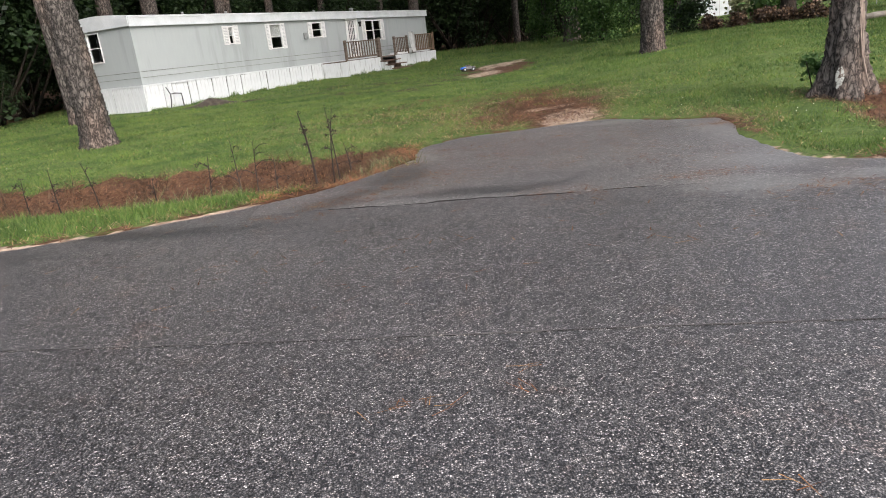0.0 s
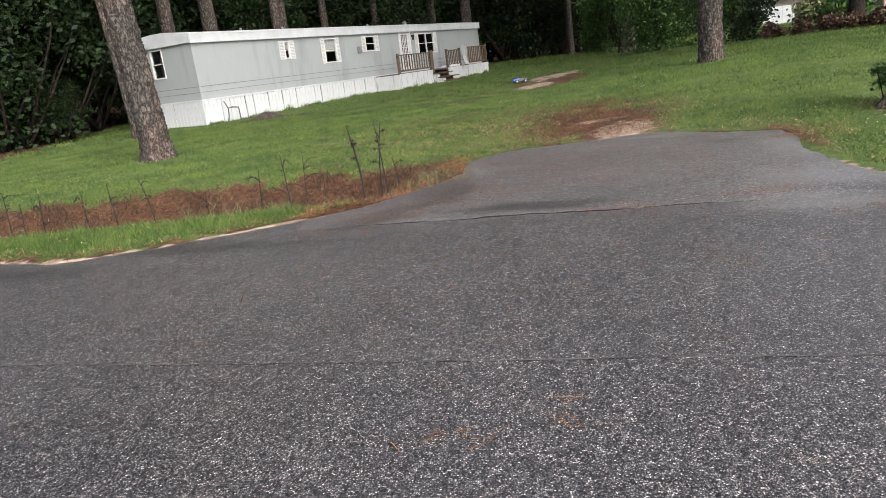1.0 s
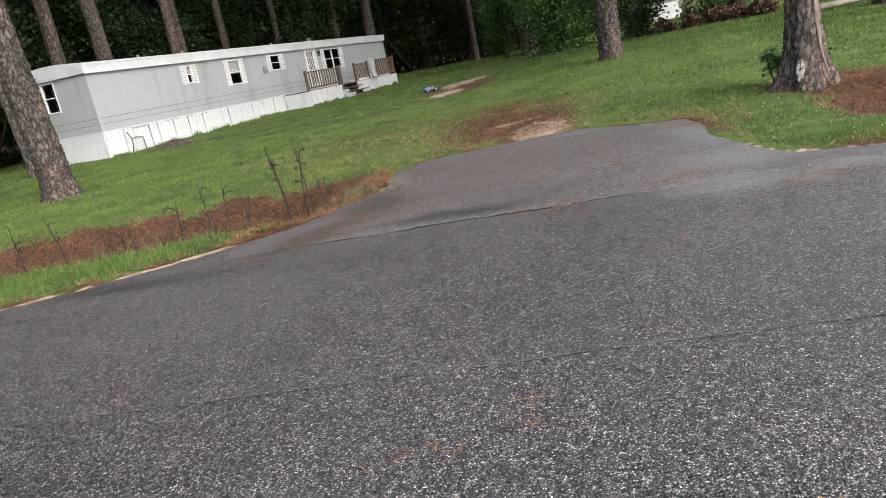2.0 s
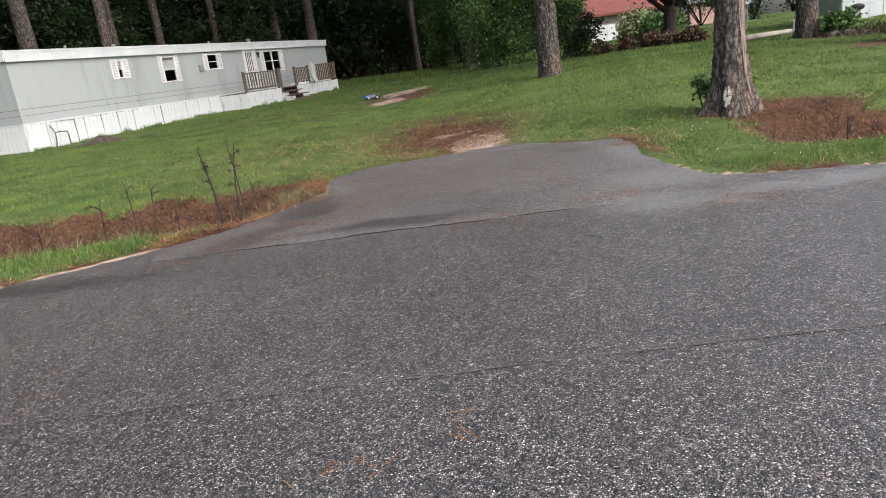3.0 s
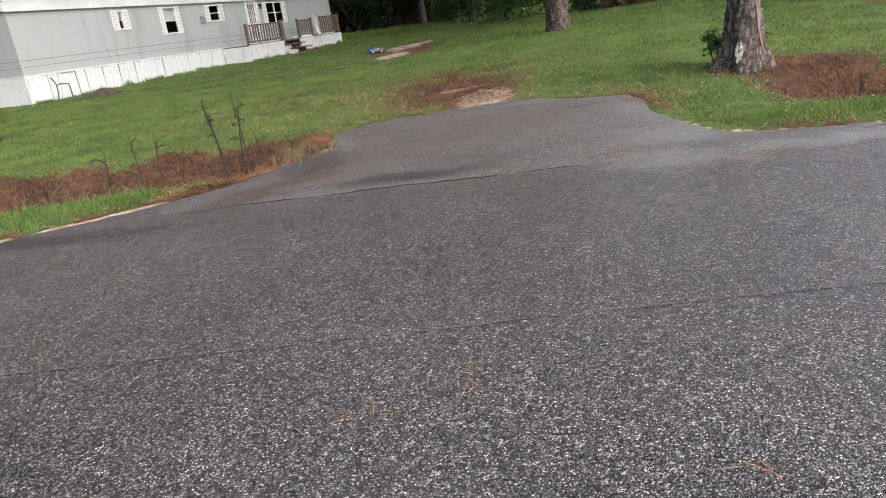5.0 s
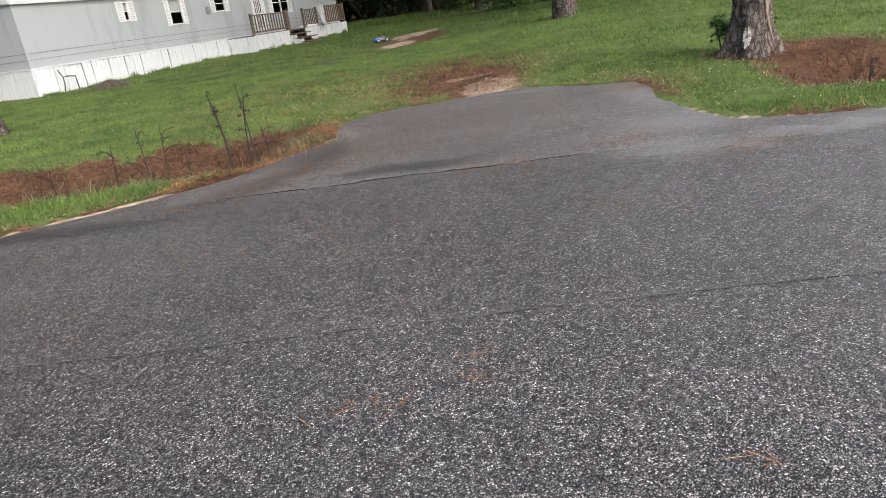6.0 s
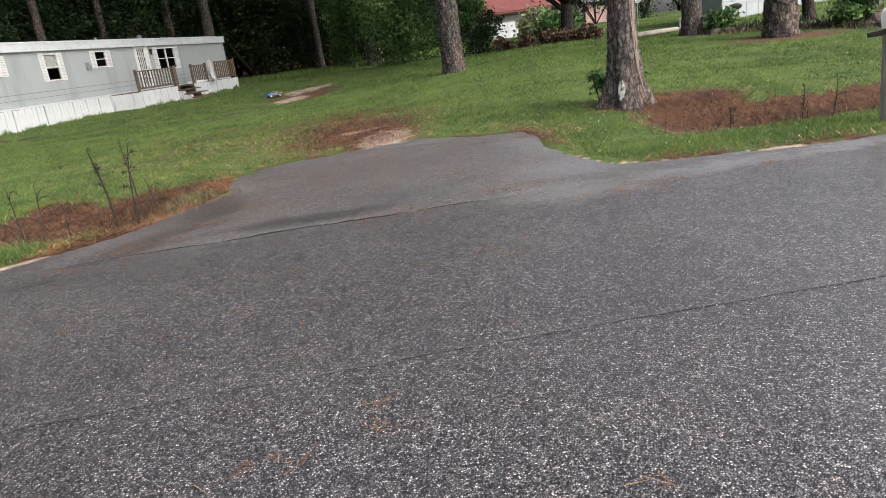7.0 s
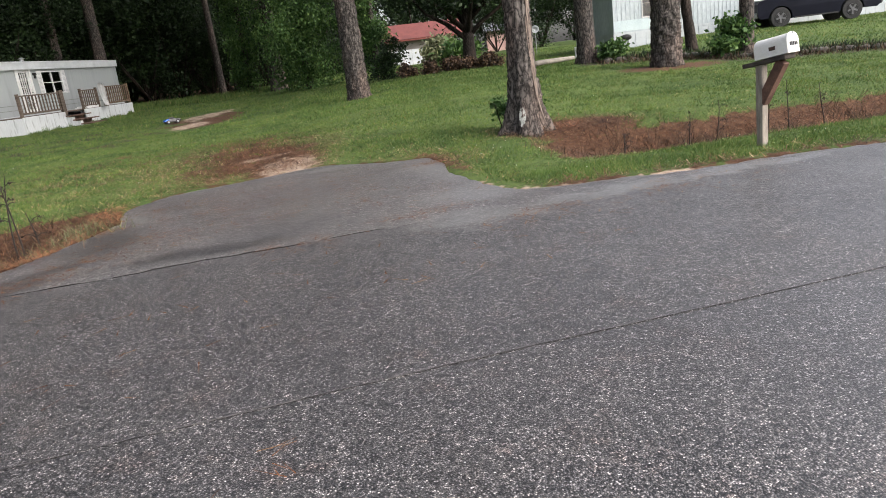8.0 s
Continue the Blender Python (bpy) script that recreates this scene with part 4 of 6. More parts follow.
rail_run(10.38, 13.2, M_DECK, 13)
rail_run(14.85, 16.2, M_DECK, 8)
M_RAIL = worn("brown_rail_wood", (0.06, 0.038, 0.024), (0.17, 0.115, 0.075), 4, 0.85, 0.0, 60, 0.3, (1, 1, 6))
rail_run(16.75, 19.2, M_RAIL, 12, 0.085, 2.06)
part("post", boxes((13.15, 13.42, -OUT - 0.02, -OUT + 0.05, 0.95, 2.05)), M_DECK, porch)
for k in range(3):
    part("step", boxes((13.18, 14.72, -OUT - 0.34 * (3 - k), -OUT - 0.34 * (2 - k) + 0.04, 0.48 + 0.2 * k, 0.53 + 0.2 * k), (13.5, 14.65, -OUT - 0.34 * (2 - k) , -OUT - 0.34 * (2 - k) + 0.03, 0.22, 0.48 + 0.2 * k)), M_STEP, porch, "dark brown wooden step")
part("stringer", boxes(*[(13.22, 13.4, -OUT - 0.34 * (3 - k) + 0.04, -OUT - 0.34 * (2 - k) + 0.03, 0.22, 0.45 + 0.2 * k) for k in range(3)]), M_SKIRT, porch, "whitewashed step side")
sheet = bmesh.new()
rows = [[sheet.verts.new((16.28 + 0.5 * u * (1 - 0.35 * v) - 0.25 * (1 - v) ** 3 + 0.04 * math.sin(5 * v + 4 * u), -OUT - 0.14 + 0.05 * math.sin(9 * u + 2 * v) - 0.25 * (1 - v) ** 4, 1.13 + 1.05 * v + 0.04 * math.sin(7 * u))) for u in np.linspace(0, 1, 12)] for v in np.linspace(0, 1, 12)]
for a, b in zip(rows, rows[1:]):
    for i in range(11):
        sheet.faces.new((a[i], a[i + 1], b[i + 1], b[i]))
bmesh.ops.solidify(sheet, geom=sheet.faces[:], thickness=0.02)
tagged(new("folded_sheet", mesh_of("folded_sheet", sheet, M_TRIM, True)), "white folded sheet hanging over the porch rail", "sheet").matrix_basis = HOME
heap = bmesh.new()
for k in range(9):
    q = random.Random(k)
    box(heap, 14.9 + 0.16 * k, 15.35 + 0.16 * k, -OUT - 0.04 + 0.2 * q.random(), -OUT + 0.5, 1.125, 1.17 + 0.025 * k * q.random() + 0.06 * q.random(), None, 0.01)
tagged(new("board_heap", mesh_of("board_heap", heap, M_TRIM)), "heap of pale boards lying on the porch deck", "boards").matrix_basis = HOME


# ---- grass, needles and dry growth ----
def field(count, az, r, seed):
    """Even points over a sector of the plan."""
    rng = np.random.default_rng(seed)
    a = np.radians(rng.uniform(az[0], az[1], count))
    d = np.sqrt(rng.uniform(r[0] ** 2, r[1] ** 2, count))
    return d * np.sin(a), d * np.cos(a), rng


def home_footprint(x, y):
    u, w = (x + 9.7) * 0.476 + (y - 24.18) * 0.8795, -(x + 9.7) * 0.8795 + (y - 24.18) * 0.476
    porch_area = (u > 10.2) & (u < 19.4) & (w > -1.6) & (w < 0)
    return ((u > -0.1) & (u < 21.4) & (w > -0.06) & (w < 3.6)) | porch_area


def blades(name, x, y, rng, height, width, mat, lean=0.5, sink=0.01):
    """Single blades as slim triangles, each leaning its own way."""
    k = len(x)
    z = gz(x, y) + 0.012
    a, t = rng.uniform(0, 6.283, k), rng.uniform(0, 6.283, k)
    h = height * (0.45 + 0.9 * rng.random(k))
    w = width * (0.6 + 0.8 * rng.random(k)) / 2
    out = lean * h * rng.random(k) ** 0.7
    base = np.stack([x, y, z - sink], -1)
    side = np.stack([np.cos(a) * w, np.sin(a) * w, 0 * w], -1)
    tip = base + np.stack([np.cos(t) * out, np.sin(t) * out, h + sink], -1)
    return np_mesh(name, np.stack([base - side, base + side, tip], 1), 3, mat)


def keep(x, y, rng, wanted):
    """Which points get turf: off the paving, thin on litter, sand and mud."""
    straw, sand, mud = layers(x, y)
    cover = np.clip(1 - 1.1 * np.maximum(straw, 0) - 1.6 * sand - 0.6 * mud, 0, 1)
    edge = -inside_paving(x, y)
    thin = sm(edge, 0.05, 0.4)
    tuft = np.clip(0.75 + 0.5 * wave(x, y, 3.1, 1) + 0.3 * wave(x, y, 0.8, 6), 0.1, 1)
    return (rng.random(len(x)) < cover * thin * tuft * wanted) & ~home_footprint(x, y) & (edge > 0.02)


def stuff(name, mesh, label, category):
    return tagged(new(name, mesh), label, category, kind="stuff")


M_WEED = leafy("lawn_weed_leaves", [(0.0, (0.05, 0.085, 0.025)), (0.5, (0.10, 0.155, 0.05)), (0.85, (0.16, 0.21, 0.08)), (1.0, (0.26, 0.24, 0.13))], scale=0.7)
# lawn in three rings of growing coarseness
for (count, r, h, w, seed) in ((380000, (6, 13), 0.040, 0.009, 1), (460000, (13, 24), 0.042, 0.015, 2), (420000, (24, 52), 0.055, 0.032, 3)):
    x, y, rng = field(count, (-48, 66), r, seed)
    ok = keep(x, y, rng, 1.0)
    wild = np.clip(1 + 0.35 * wave(x, y, 1.3, 9), 0.5, 1.5)[ok]
    stuff("lawn_grass", blades("lawn_grass", x[ok], y[ok], rng, h * wild, w, M_GRASS, 1.5), "short weedy green lawn grass", "grass")
# rank tufts along the foot of the skirting and the porch
rng = np.random.default_rng(71)
u = rng.uniform(0, 21.3, 9000)
w = np.where((u > 10.2) & (u < 19.4), -1.58, -0.1) - np.abs(rng.normal(0, 0.09, 9000))
keep_it = rng.random(9000) < np.clip(0.25 + 0.9 * wave(u, 0 * u, 1.3, 2), 0.04, 1)
u, w = u[keep_it], w[keep_it]
stuff("skirting_tufts", blades("skirting_tufts", -9.7 + 0.476 * u - 0.8795 * w, 24.18 + 0.8795 * u + 0.476 * w, rng, 0.10 + 0.16 * np.clip(wave(u, 0 * u, 2.1, 5), 0, 1), 0.022, M_GRASS, 0.5), "rank grass tufts along the skirting", "grass")
# flat broad-leaved weeds among the grass
x, y, rng = field(130000, (-45, 60), (8, 20), 15)
ok = keep(x, y, rng, 1.0) & (rng.random(len(x)) < np.clip(0.3 + 0.6 * wave(x, y, 1.2, 8), 0, 1))
x, y = x[ok], y[ok]
k = len(x)
a = rng.uniform(0, 6.283, k)
s = (0.011 + 0.014 * rng.random(k))[:, None]
c = np.stack([x, y, gz(x, y) + 0.035 + 0.03 * rng.random(k)], -1)
d = np.stack([np.cos(a), np.sin(a), rng.uniform(-0.2, 0.6, k)], -1) * s
e = np.stack([-np.sin(a), np.cos(a), rng.uniform(-0.4, 0.4, k)], -1) * s * 0.6
stuff("lawn_weeds", np_mesh("lawn_weeds", np.stack([c - d, c + e, c + d, c - e], 1), 4, M_WEED), "broad-leaved green weeds and clover in the lawn", "weeds")
# fresh tall grass along the road's edge
x, y, rng = field(300000, (-50, 66), (6, 14), 11)
edge = -inside_paving(x, y)
p = (y + 0.165 * x - 6.25) * 0.987
verge = (p < 1.45) & (edge > 0.07) & (edge < 1.6) & ((x < -1.4) | (x > 4.0))
straw, sand, mud = layers(x, y)
verge &= rng.random(len(x)) < np.clip(1.1 - straw - 1.2 * sand, 0, 1) * sm(edge, 0.05, 0.3)
stuff("verge_grass", blades("verge_grass", x[verge], y[verge], rng, np.where(x[verge] > 4, 0.06, 0.085) * (0.5 + 0.5 * sm(edge[verge], 0.1, 0.6)) * np.clip(1 + 0.5 * wave(x[verge], y[verge], 2.6, 4), 0.5, 1.6), 0.008, M_TALL, 1.1), "bright green unmown grass along the road edge", "grass")
# long grass before the wood and round the trees
x, y, rng = field(26000, (-3, 22), (40, 52), 12)
ok = (y - 0.2 * x > 42 + 1.5 * wave(x, y, 0.5)) & ~home_footprint(x, y)
stuff("long_grass", blades("long_grass", x[ok], y[ok], rng, 0.26, 0.04, M_GRASS, 0.7), "long unmown grass at the foot of the wood", "grass")
x, y, rng = field(26000, (13, 36), (18, 30), 13)
ok = keep(x, y, rng, 1.0) & (rng.random(len(x)) < 0.8)
stuff("long_grass", blades("long_grass", x[ok], y[ok], rng, 0.075, 0.022, M_TALL, 1.0), "longer bright green grass across the rise", "grass")


def litter(name, x, y, rng, length, width, mat, tilt=0.25, lift=0.02):
    """Fallen needles lying crosswise."""
    k = len(x)
    a = rng.uniform(0, 6.283, k)
    l = length * (0.5 + rng.random(k))
    dz = rng.uniform(-tilt, tilt, k) * l
    c = np.stack([x, y, gz(x, y) + lift + 0.5 * np.abs(dz) + 0.012 * rng.random(k)], -1)
    d = np.stack([np.cos(a) * l / 2, np.sin(a) * l / 2, dz / 2], -1)
    s = np.stack([-np.sin(a), np.cos(a), 0 * a], -1) * width / 2
    return np_mesh(name, np.stack([c - d - s, c - d + s, c + d], 1), 3, mat)


x, y, rng = field(260000, (-50, 66), (5.5, 17), 21)
straw, sand, mud = layers(x, y)
ok = (rng.random(len(x)) < straw ** 1.5) & (inside_paving(x, y) < -0.01)
stuff("needle_litter", litter("needle_litter", x[ok], y[ok], rng, 0.14, 0.009, M_NEEDLES, 0.5), "reddish-brown fallen pine needles in the ditches", "pine needles")
# stiff dead growth standing in the ditches
x, y, rng = field(110000, (-50, 66), (6.5, 14), 22)
left, right = ditches(x, y)
clumpy = np.clip(0.45 + 0.8 * wave(x, y, 1.5, 3), 0.05, 1)
ok = (rng.random(len(x)) < np.maximum(sm(-x, 0.5, 1.4) * sm(y, 7.8, 8.2) * sm(10.4 - y, 0, 0.4), right) * clumpy * 0.95)
stuff("dead_growth", blades("dead_growth", x[ok], y[ok], rng, 0.05 + 0.2 * clumpy[ok], 0.008, M_DRY, 1.2), "tangled brown dead weeds in the ditches", "weeds")
M_SAGE = leafy("grey_green_weeds", [(0.0, (0.07, 0.09, 0.045)), (0.5, (0.14, 0.16, 0.09)), (1.0, (0.24, 0.25, 0.17))], scale=1.5)
x, y, rng = field(46000, (-40, 0), (7.2, 10.8), 23)
ok = rng.random(len(x)) < np.clip(0.25 + 0.8 * wave(x, y, 2.7, 6), 0, 1) * (0.75 * np.maximum(blob(x, y, -1.9, 8.35, 1.5, 0.5, 0.25), blob(x, y, -0.75, 9.0, 0.3, 0.35)) + 0.12 * sm(-x, 3.0, 4.0) * sm(y, 7.6, 8.0) * sm(10.2 - y, 0, 0.5))
stuff("grey_weeds", blades("grey_weeds", x[ok], y[ok], rng, 0.15, 0.011, M_SAGE, 1.3), "pale grey-green weeds on the ditch bank", "weeds")
# bleached clippings round the rims of the ditches
M_CLIPPINGS = leafy("bleached_clippings", [(0.0, (0.16, 0.105, 0.06)), (0.5, (0.28, 0.20, 0.12)), (1.0, (0.42, 0.33, 0.22))], scale=1.5, through_light=0)
x, y, rng = field(150000, (-50, 66), (6.2, 15), 27)
straw, sand, mud = layers(x, y)
ok = (rng.random(len(x)) < 0.4 * sm(straw, 0.06, 0.25) * sm(0.85 - straw, 0, 0.3) + 0.05 * sm(straw, 0.5, 0.9)) & (inside_paving(x, y) < -0.05)
stuff("grass_clippings", litter("grass_clippings", x[ok], y[ok], rng, 0.075, 0.008, M_CLIPPINGS, 0.6, 0.03), "bleached dry grass clippings round the ditches", "dry grass")
# white clover heads
M_CLOVER = worn("clover_white", (0.6, 0.6, 0.55), (0.8, 0.8, 0.75), 30, 0.8)
x, y, rng = field(9000, (-35, 62), (6.3, 18), 24)
edge = -inside_paving(x, y)
spot = 0.45 * np.maximum(0.16 * (edge < 1.1) * (x > 4) * (x < 8), 0.045 * blob(x, y, -1.0, 14.5, 0.8, 1.2) + 0.006 * (edge > 0.3))
ok = (rng.random(len(x)) < spot) & (edge > 0.15) & (layers(x, y)[0] < 0.3)
c = np.stack([x[ok], y[ok], gz(x[ok], y[ok]) + 0.09 + 0.05 * rng.random(ok.sum())], -1)
faces = []
for n in ((1, 0, 0), (-1, 0, 0), (0, 1, 0), (0, -1, 0)):
    q = np.array(n) * 0.007
    q2 = np.array([-n[1], n[0], 0]) * 0.007
    for up in (0.007, -0.007):
        faces.append(np.stack([c + q, c + q2, c + np.array([0, 0, up])], 1))
stuff("clover_flowers", np_mesh("clover_flowers", np.stack(faces, 1).reshape(-1, 3, 3), 3, M_CLOVER), "small white clover heads in the grass", "flowers")
# needles washed over the paving
M_RED_NEEDLES = leafy("orange_pine_needles", [(0.0, (0.13, 0.05, 0.025)), (0.6, (0.24, 0.11, 0.055)), (1.0, (0.36, 0.22, 0.12))], scale=1.2, through_light=0)
rng = np.random.default_rng(31)
spots = [(0.32, 2.49, 0.05, 4), (0.33, 2.66, 0.07, 4), (-0.17, 2.42, 0.12, 12), (1.11, 1.64, 0.05, 4), (-0.9, 6.75, 0.35, 70), (-0.4, 7.2, 0.3, 60), (0.1, 7.7, 0.3, 40), (0.7, 8.6, 0.35, 45), (1.2, 6.05, 0.35, 50),
         (2.6, 6.2, 0.3, 60), (3.3, 5.3, 0.35, 60), (-1.5, 6.3, 0.3, 40), (1.6, 9.6, 0.5, 50), (4.1, 9.2, 0.2, 120), (-0.35, 8.6, 0.15, 60), (2.2, 8.0, 0.8, 60), (4.6, 5.2, 0.5, 40), (1.0, 4.6, 1.5, 45), (-1.5, 4.8, 1.2, 30), (0.6, 7.6, 0.9, 160), (1.6, 8.6, 1.0, 160), (2.6, 9.4, 0.9, 120), (0.4, 9.4, 0.5, 110), (3.0, 7.2, 0.7, 80), (5.2, 5.0, 0.7, 60)]
xs = np.concatenate([rng.normal(s[0], s[2], s[3]) for s in spots])
ys = np.concatenate([rng.normal(s[1], 0.35 * s[2], s[3]) for s in spots])
x, y, rng2 = field(60000, (-16, 1), (6.6, 10.2), 33)
edge = -inside_paving(x, y)
border = (rng2.random(len(x)) < 0.18 * np.clip(0.6 + 0.8 * wave(x, y, 4.0, 3), 0.1, 1) * sm(0.5 + 0.2 * wave(x, y, 3.0, 2) - edge, 0, 0.3)) & (edge > -0.05) & (x < -0.1)
stuff("needle_border", litter("needle_border", x[border], y[border], rng2, 0.12, 0.009, M_RED_NEEDLES, 0.4, 0.03), "orange-brown needles heaped along the driveway edge", "pine needles")
stuff("road_needles", litter("road_needles", xs, ys, rng, 0.13, np.where(ys > 4, 0.008, 0.005)[:, None], M_RED_NEEDLES, 0.04, 0.014), "orange-brown needles washed over the asphalt", "pine needles")


# ---- dead weed plants ----
M_STALK = worn("blackened_stalk", (0.012, 0.009, 0.008), (0.04, 0.028, 0.022), 20, 0.9)


def weed(x, y, h, seed, branches, width, label, thick=0.016, leaves=30):
    """A dead stalk with drooping side branches and shrivelled leaves."""
    rnd, bm = random.Random(seed), bmesh.new()
    root = thing("dead_weed", label, "weed", pose(x, y, g(x, y) - 0.02), "dead weeds of the ditch")
    tips = []
    sway = rnd.uniform(-0.12, 0.12)
    stem = [(sway * h * f * f, 0.05 * h * math.sin(3 * f + seed), h * f) for f in (0, 0.25, 0.5, 0.75, 1)]
    tube(bm, stem, [thick, thick * 0.9, thick * 0.75, thick * 0.6, thick * 0.3], 5)
    tips += stem[2:]
    for k in range(branches):
        f = rnd.uniform(0.3, 0.9)
        a, l = rnd.uniform(0, 6.28), width * rnd.uniform(0.5, 1)
        b = (sway * h * f * f, 0.05 * h * math.sin(3 * f + seed), h * f)
        pts = [(b[0] + math.cos(a) * l * q, b[1] + 0.5 * math.sin(a) * l * q, b[2] + l * (0.9 * q - 0.75 * q * q)) for q in (0, 0.35, 0.7, 1)]
        tube(bm, pts, [thick * 0.55, thick * 0.45, thick * 0.35, thick * 0.2], 4)
        tips += pts[1:]
    part("stalk", bm, M_STALK, root)
    part("withered_leaves", leaf_cloud("withered_leaves", [(*t, 0.012) for t in tips], leaves, 0.015, M_STALK, seed, 0.9, 2.2, 0.35, 3), None, root)


DARK_WEED = "tall dark dead weed with withered leaves"
weed(-1.68, 9.45, 1.15, 1, 3, 0.08, DARK_WEED, 0.019, 150)
weed(-1.4, 9.3, 1.1, 2, 4, 0.22, DARK_WEED, 0.012, 50)
weed(-1.32, 9.35, 1.1, 3, 3, 0.16, DARK_WEED, 0.011, 40)
BRANCHED = "branching brown dead weed leaning over the ditch"
weed(-2.72, 9.35, 0.9, 4, 7, 0.5, BRANCHED, 0.010, 36)
weed(-2.5, 9.4, 0.85, 5, 6, 0.4, BRANCHED, 0.010, 30)
weed(-3.2, 9.45, 0.7, 6, 4, 0.3, BRANCHED, 0.012, 30)
for k, (x, y, h) in enumerate([(-2.25, 9.5, 0.55), (-1.15, 9.4, 0.5), (-4.6, 9.0, 0.85), (-5.2, 9.1, 0.8), (-5.35, 8.7, 0.75), (-5.9, 8.6, 0.8), (-6.6, 8.9, 0.85), (-6.3, 8.7, 0.7), (-3.9, 9.2, 0.5),
                               (7.7, 7.75, 0.62), (8.35, 7.85, 0.7), (9.0, 7.5, 0.95), (9.25, 7.35, 0.9), (10.1, 7.35, 0.75), (6.75, 8.1, 0.4)]):
    weed(x, y, h, 30 + k, 2 + k % 4, 0.2 + 0.04 * (k % 3), "thin brown dead weed stalk in the ditch", 0.011, 30)


# ---- ivy, shade tree and far planting ----
def ivy_tree(x, y, w, h, seed, label, dia=0.5, foot=1.2, count=9000):
    """A trunk wrapped in hanging ivy."""
    root = thing("ivy_tree", label, "tree", pose(x, y, g(x, y)), "ivy-hung trees")
    part("trunk", trunk_mesh("trunk", dia, 12, (0, 0), M_BARK, 1.3, seed, 12, 30), None, root)
    rnd = random.Random(seed)
    balls = [(rnd.uniform(-0.5, 0.5) * w * 0.6, rnd.uniform(-0.5, 0.5) * w * 0.6, foot + (h - foot) * (k + 0.5) / 16, w * rnd.uniform(0.28, 0.46)) for k in range(16)]
    part("ivy", leaf_cloud("ivy", balls, 2 * count, 0.105, M_IVY, seed, 1.6, 1.4, 0.6, 26), None, root, "hanging green ivy")


ivy_tree(9.55, 44.2, 2.3, 10, 41, "old trunk hung with bright green ivy", 1.05, 2.0)
ivy_tree(9.9, 38.0, 3.0, 9.5, 42, "tree smothered in dense green ivy", 0.5, 0.2, 14000)
ivy_tree(12.6, 36.5, 1.6, 9, 43, "slim tree clad in dark ivy", 0.4, 0.2, 7000)
ivy_tree(8.2, 46.5, 2.2, 9, 44, "ivy-draped tree at the wood's edge", 0.4, 0.4, 6000)
ivy_tree(10.9, 46.0, 2.0, 9, 45, "ivy-draped tree at the wood's edge", 0.4, 0.3, 6000)
ivy_tree(12.95, 35.2, 1.1, 8, 46, "slim tree clad in dark ivy", 0.35, 0.1, 6000)

shade = thing("shade_tree", "dark broad-leaved shade tree with low spreading crown", "tree", pose(14.8, 28.1, g(14.8, 28.1)))
part("trunk", trunk_mesh("trunk", 0.6, 5.0, (0.02, 0), M_BARK_DARK, 1.3, 9, 18, 40), None, shade)
part("limb", limb_mesh("limb", [(0, 0, 1.2 + 0.12 * k) for k in range(9)], M_BARK_DARK, 9, (2.0, 3.4), 0.8, 0.13), None, shade)
rnd = random.Random(9)
balls = [(rnd.uniform(-3.4, 3.4), rnd.uniform(-2.2, 2.2), rnd.uniform(2.9, 6.2), rnd.uniform(0.6, 1.1)) for _ in range(46)]
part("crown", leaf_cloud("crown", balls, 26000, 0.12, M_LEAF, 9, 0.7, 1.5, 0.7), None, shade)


def bush(x, y, r, h, seed, label, mat, count=1600, leaf=0.09):
    root = thing("bush", label, "bush", pose(x, y, g(x, y)))
    rnd = random.Random(seed)
    balls = [(rnd.uniform(-r, r) * 0.6, rnd.uniform(-r, r) * 0.6, rnd.uniform(0.15, 0.85) * h, r * rnd.uniform(0.35, 0.6)) for _ in range(8)]
    part("foliage", leaf_cloud("foliage", balls, count, leaf, mat, seed, 0.8, 1.5, 0.5), None, root)
    part("stem", limb_mesh("stem", [(0, 0, 0)] * 5, M_BARK_DARK, seed, (0.3 * h, 0.42 * h), 1.2, 0.012), None, root)


bush(15.55, 19.0, 0.5, 0.6, 51, "bright green low bush beside a pine", M_IVY)
bush(16.3, 15.1, 0.55, 1.15, 52, "leafy green shrub by the slim pine", M_IVY, 2200)
bush(5.98, 10.35, 0.16, 0.95, 53, "leafy suckers growing behind the pine trunk", M_IVY, 420, 0.05)
bush(6.75, 10.5, 0.12, 0.4, 54, "small green seedling by the pine trunk", M_IVY, 70, 0.045)
bush(19.4, 40.2, 1.2, 1.5, 55, "grey-green ornamental shrub before the red-roofed house", M_SAGE, 3600, 0.16)
bush(17.0, 33.5, 0.9, 1.1, 56, "green palm-like shrub in the far garden", M_IVY, 2600, 0.2)
bush(11.6, 30.5, 0.9, 1.6, 57, "scrubby bush at the lawn's far edge", M_LEAF, 2200)
for k, (x, y) in enumerate([(12.6, 27.5), (13.3, 26.8), (14.0, 26.2), (14.6, 25.6), (13.7, 27.4), (11.9, 28.6)]):
    bush(x, y, 0.45, 0.45, 60 + k, "rust-brown withered weeds at the lawn's far edge", M_DRY, 1500, 0.07)
# far tree line behind the gardens
for k, az in enumerate(np.arange(18, 62, 2.6)):
    d = 88 + 9 * math.sin(k * 2.1)
    understory(d * math.sin(radians(az)), d * math.cos(radians(az)), 1.7 + 0.3 * math.sin(k), 200 + k, "distant leafy tree behind the gardens")
for k, az in enumerate((30.0, 33.5, 37.5)):
    understory(62 * math.sin(radians(az)), 62 * math.cos(radians(az)), 0.9, 230 + k, "leafy tree behind the far gardens")


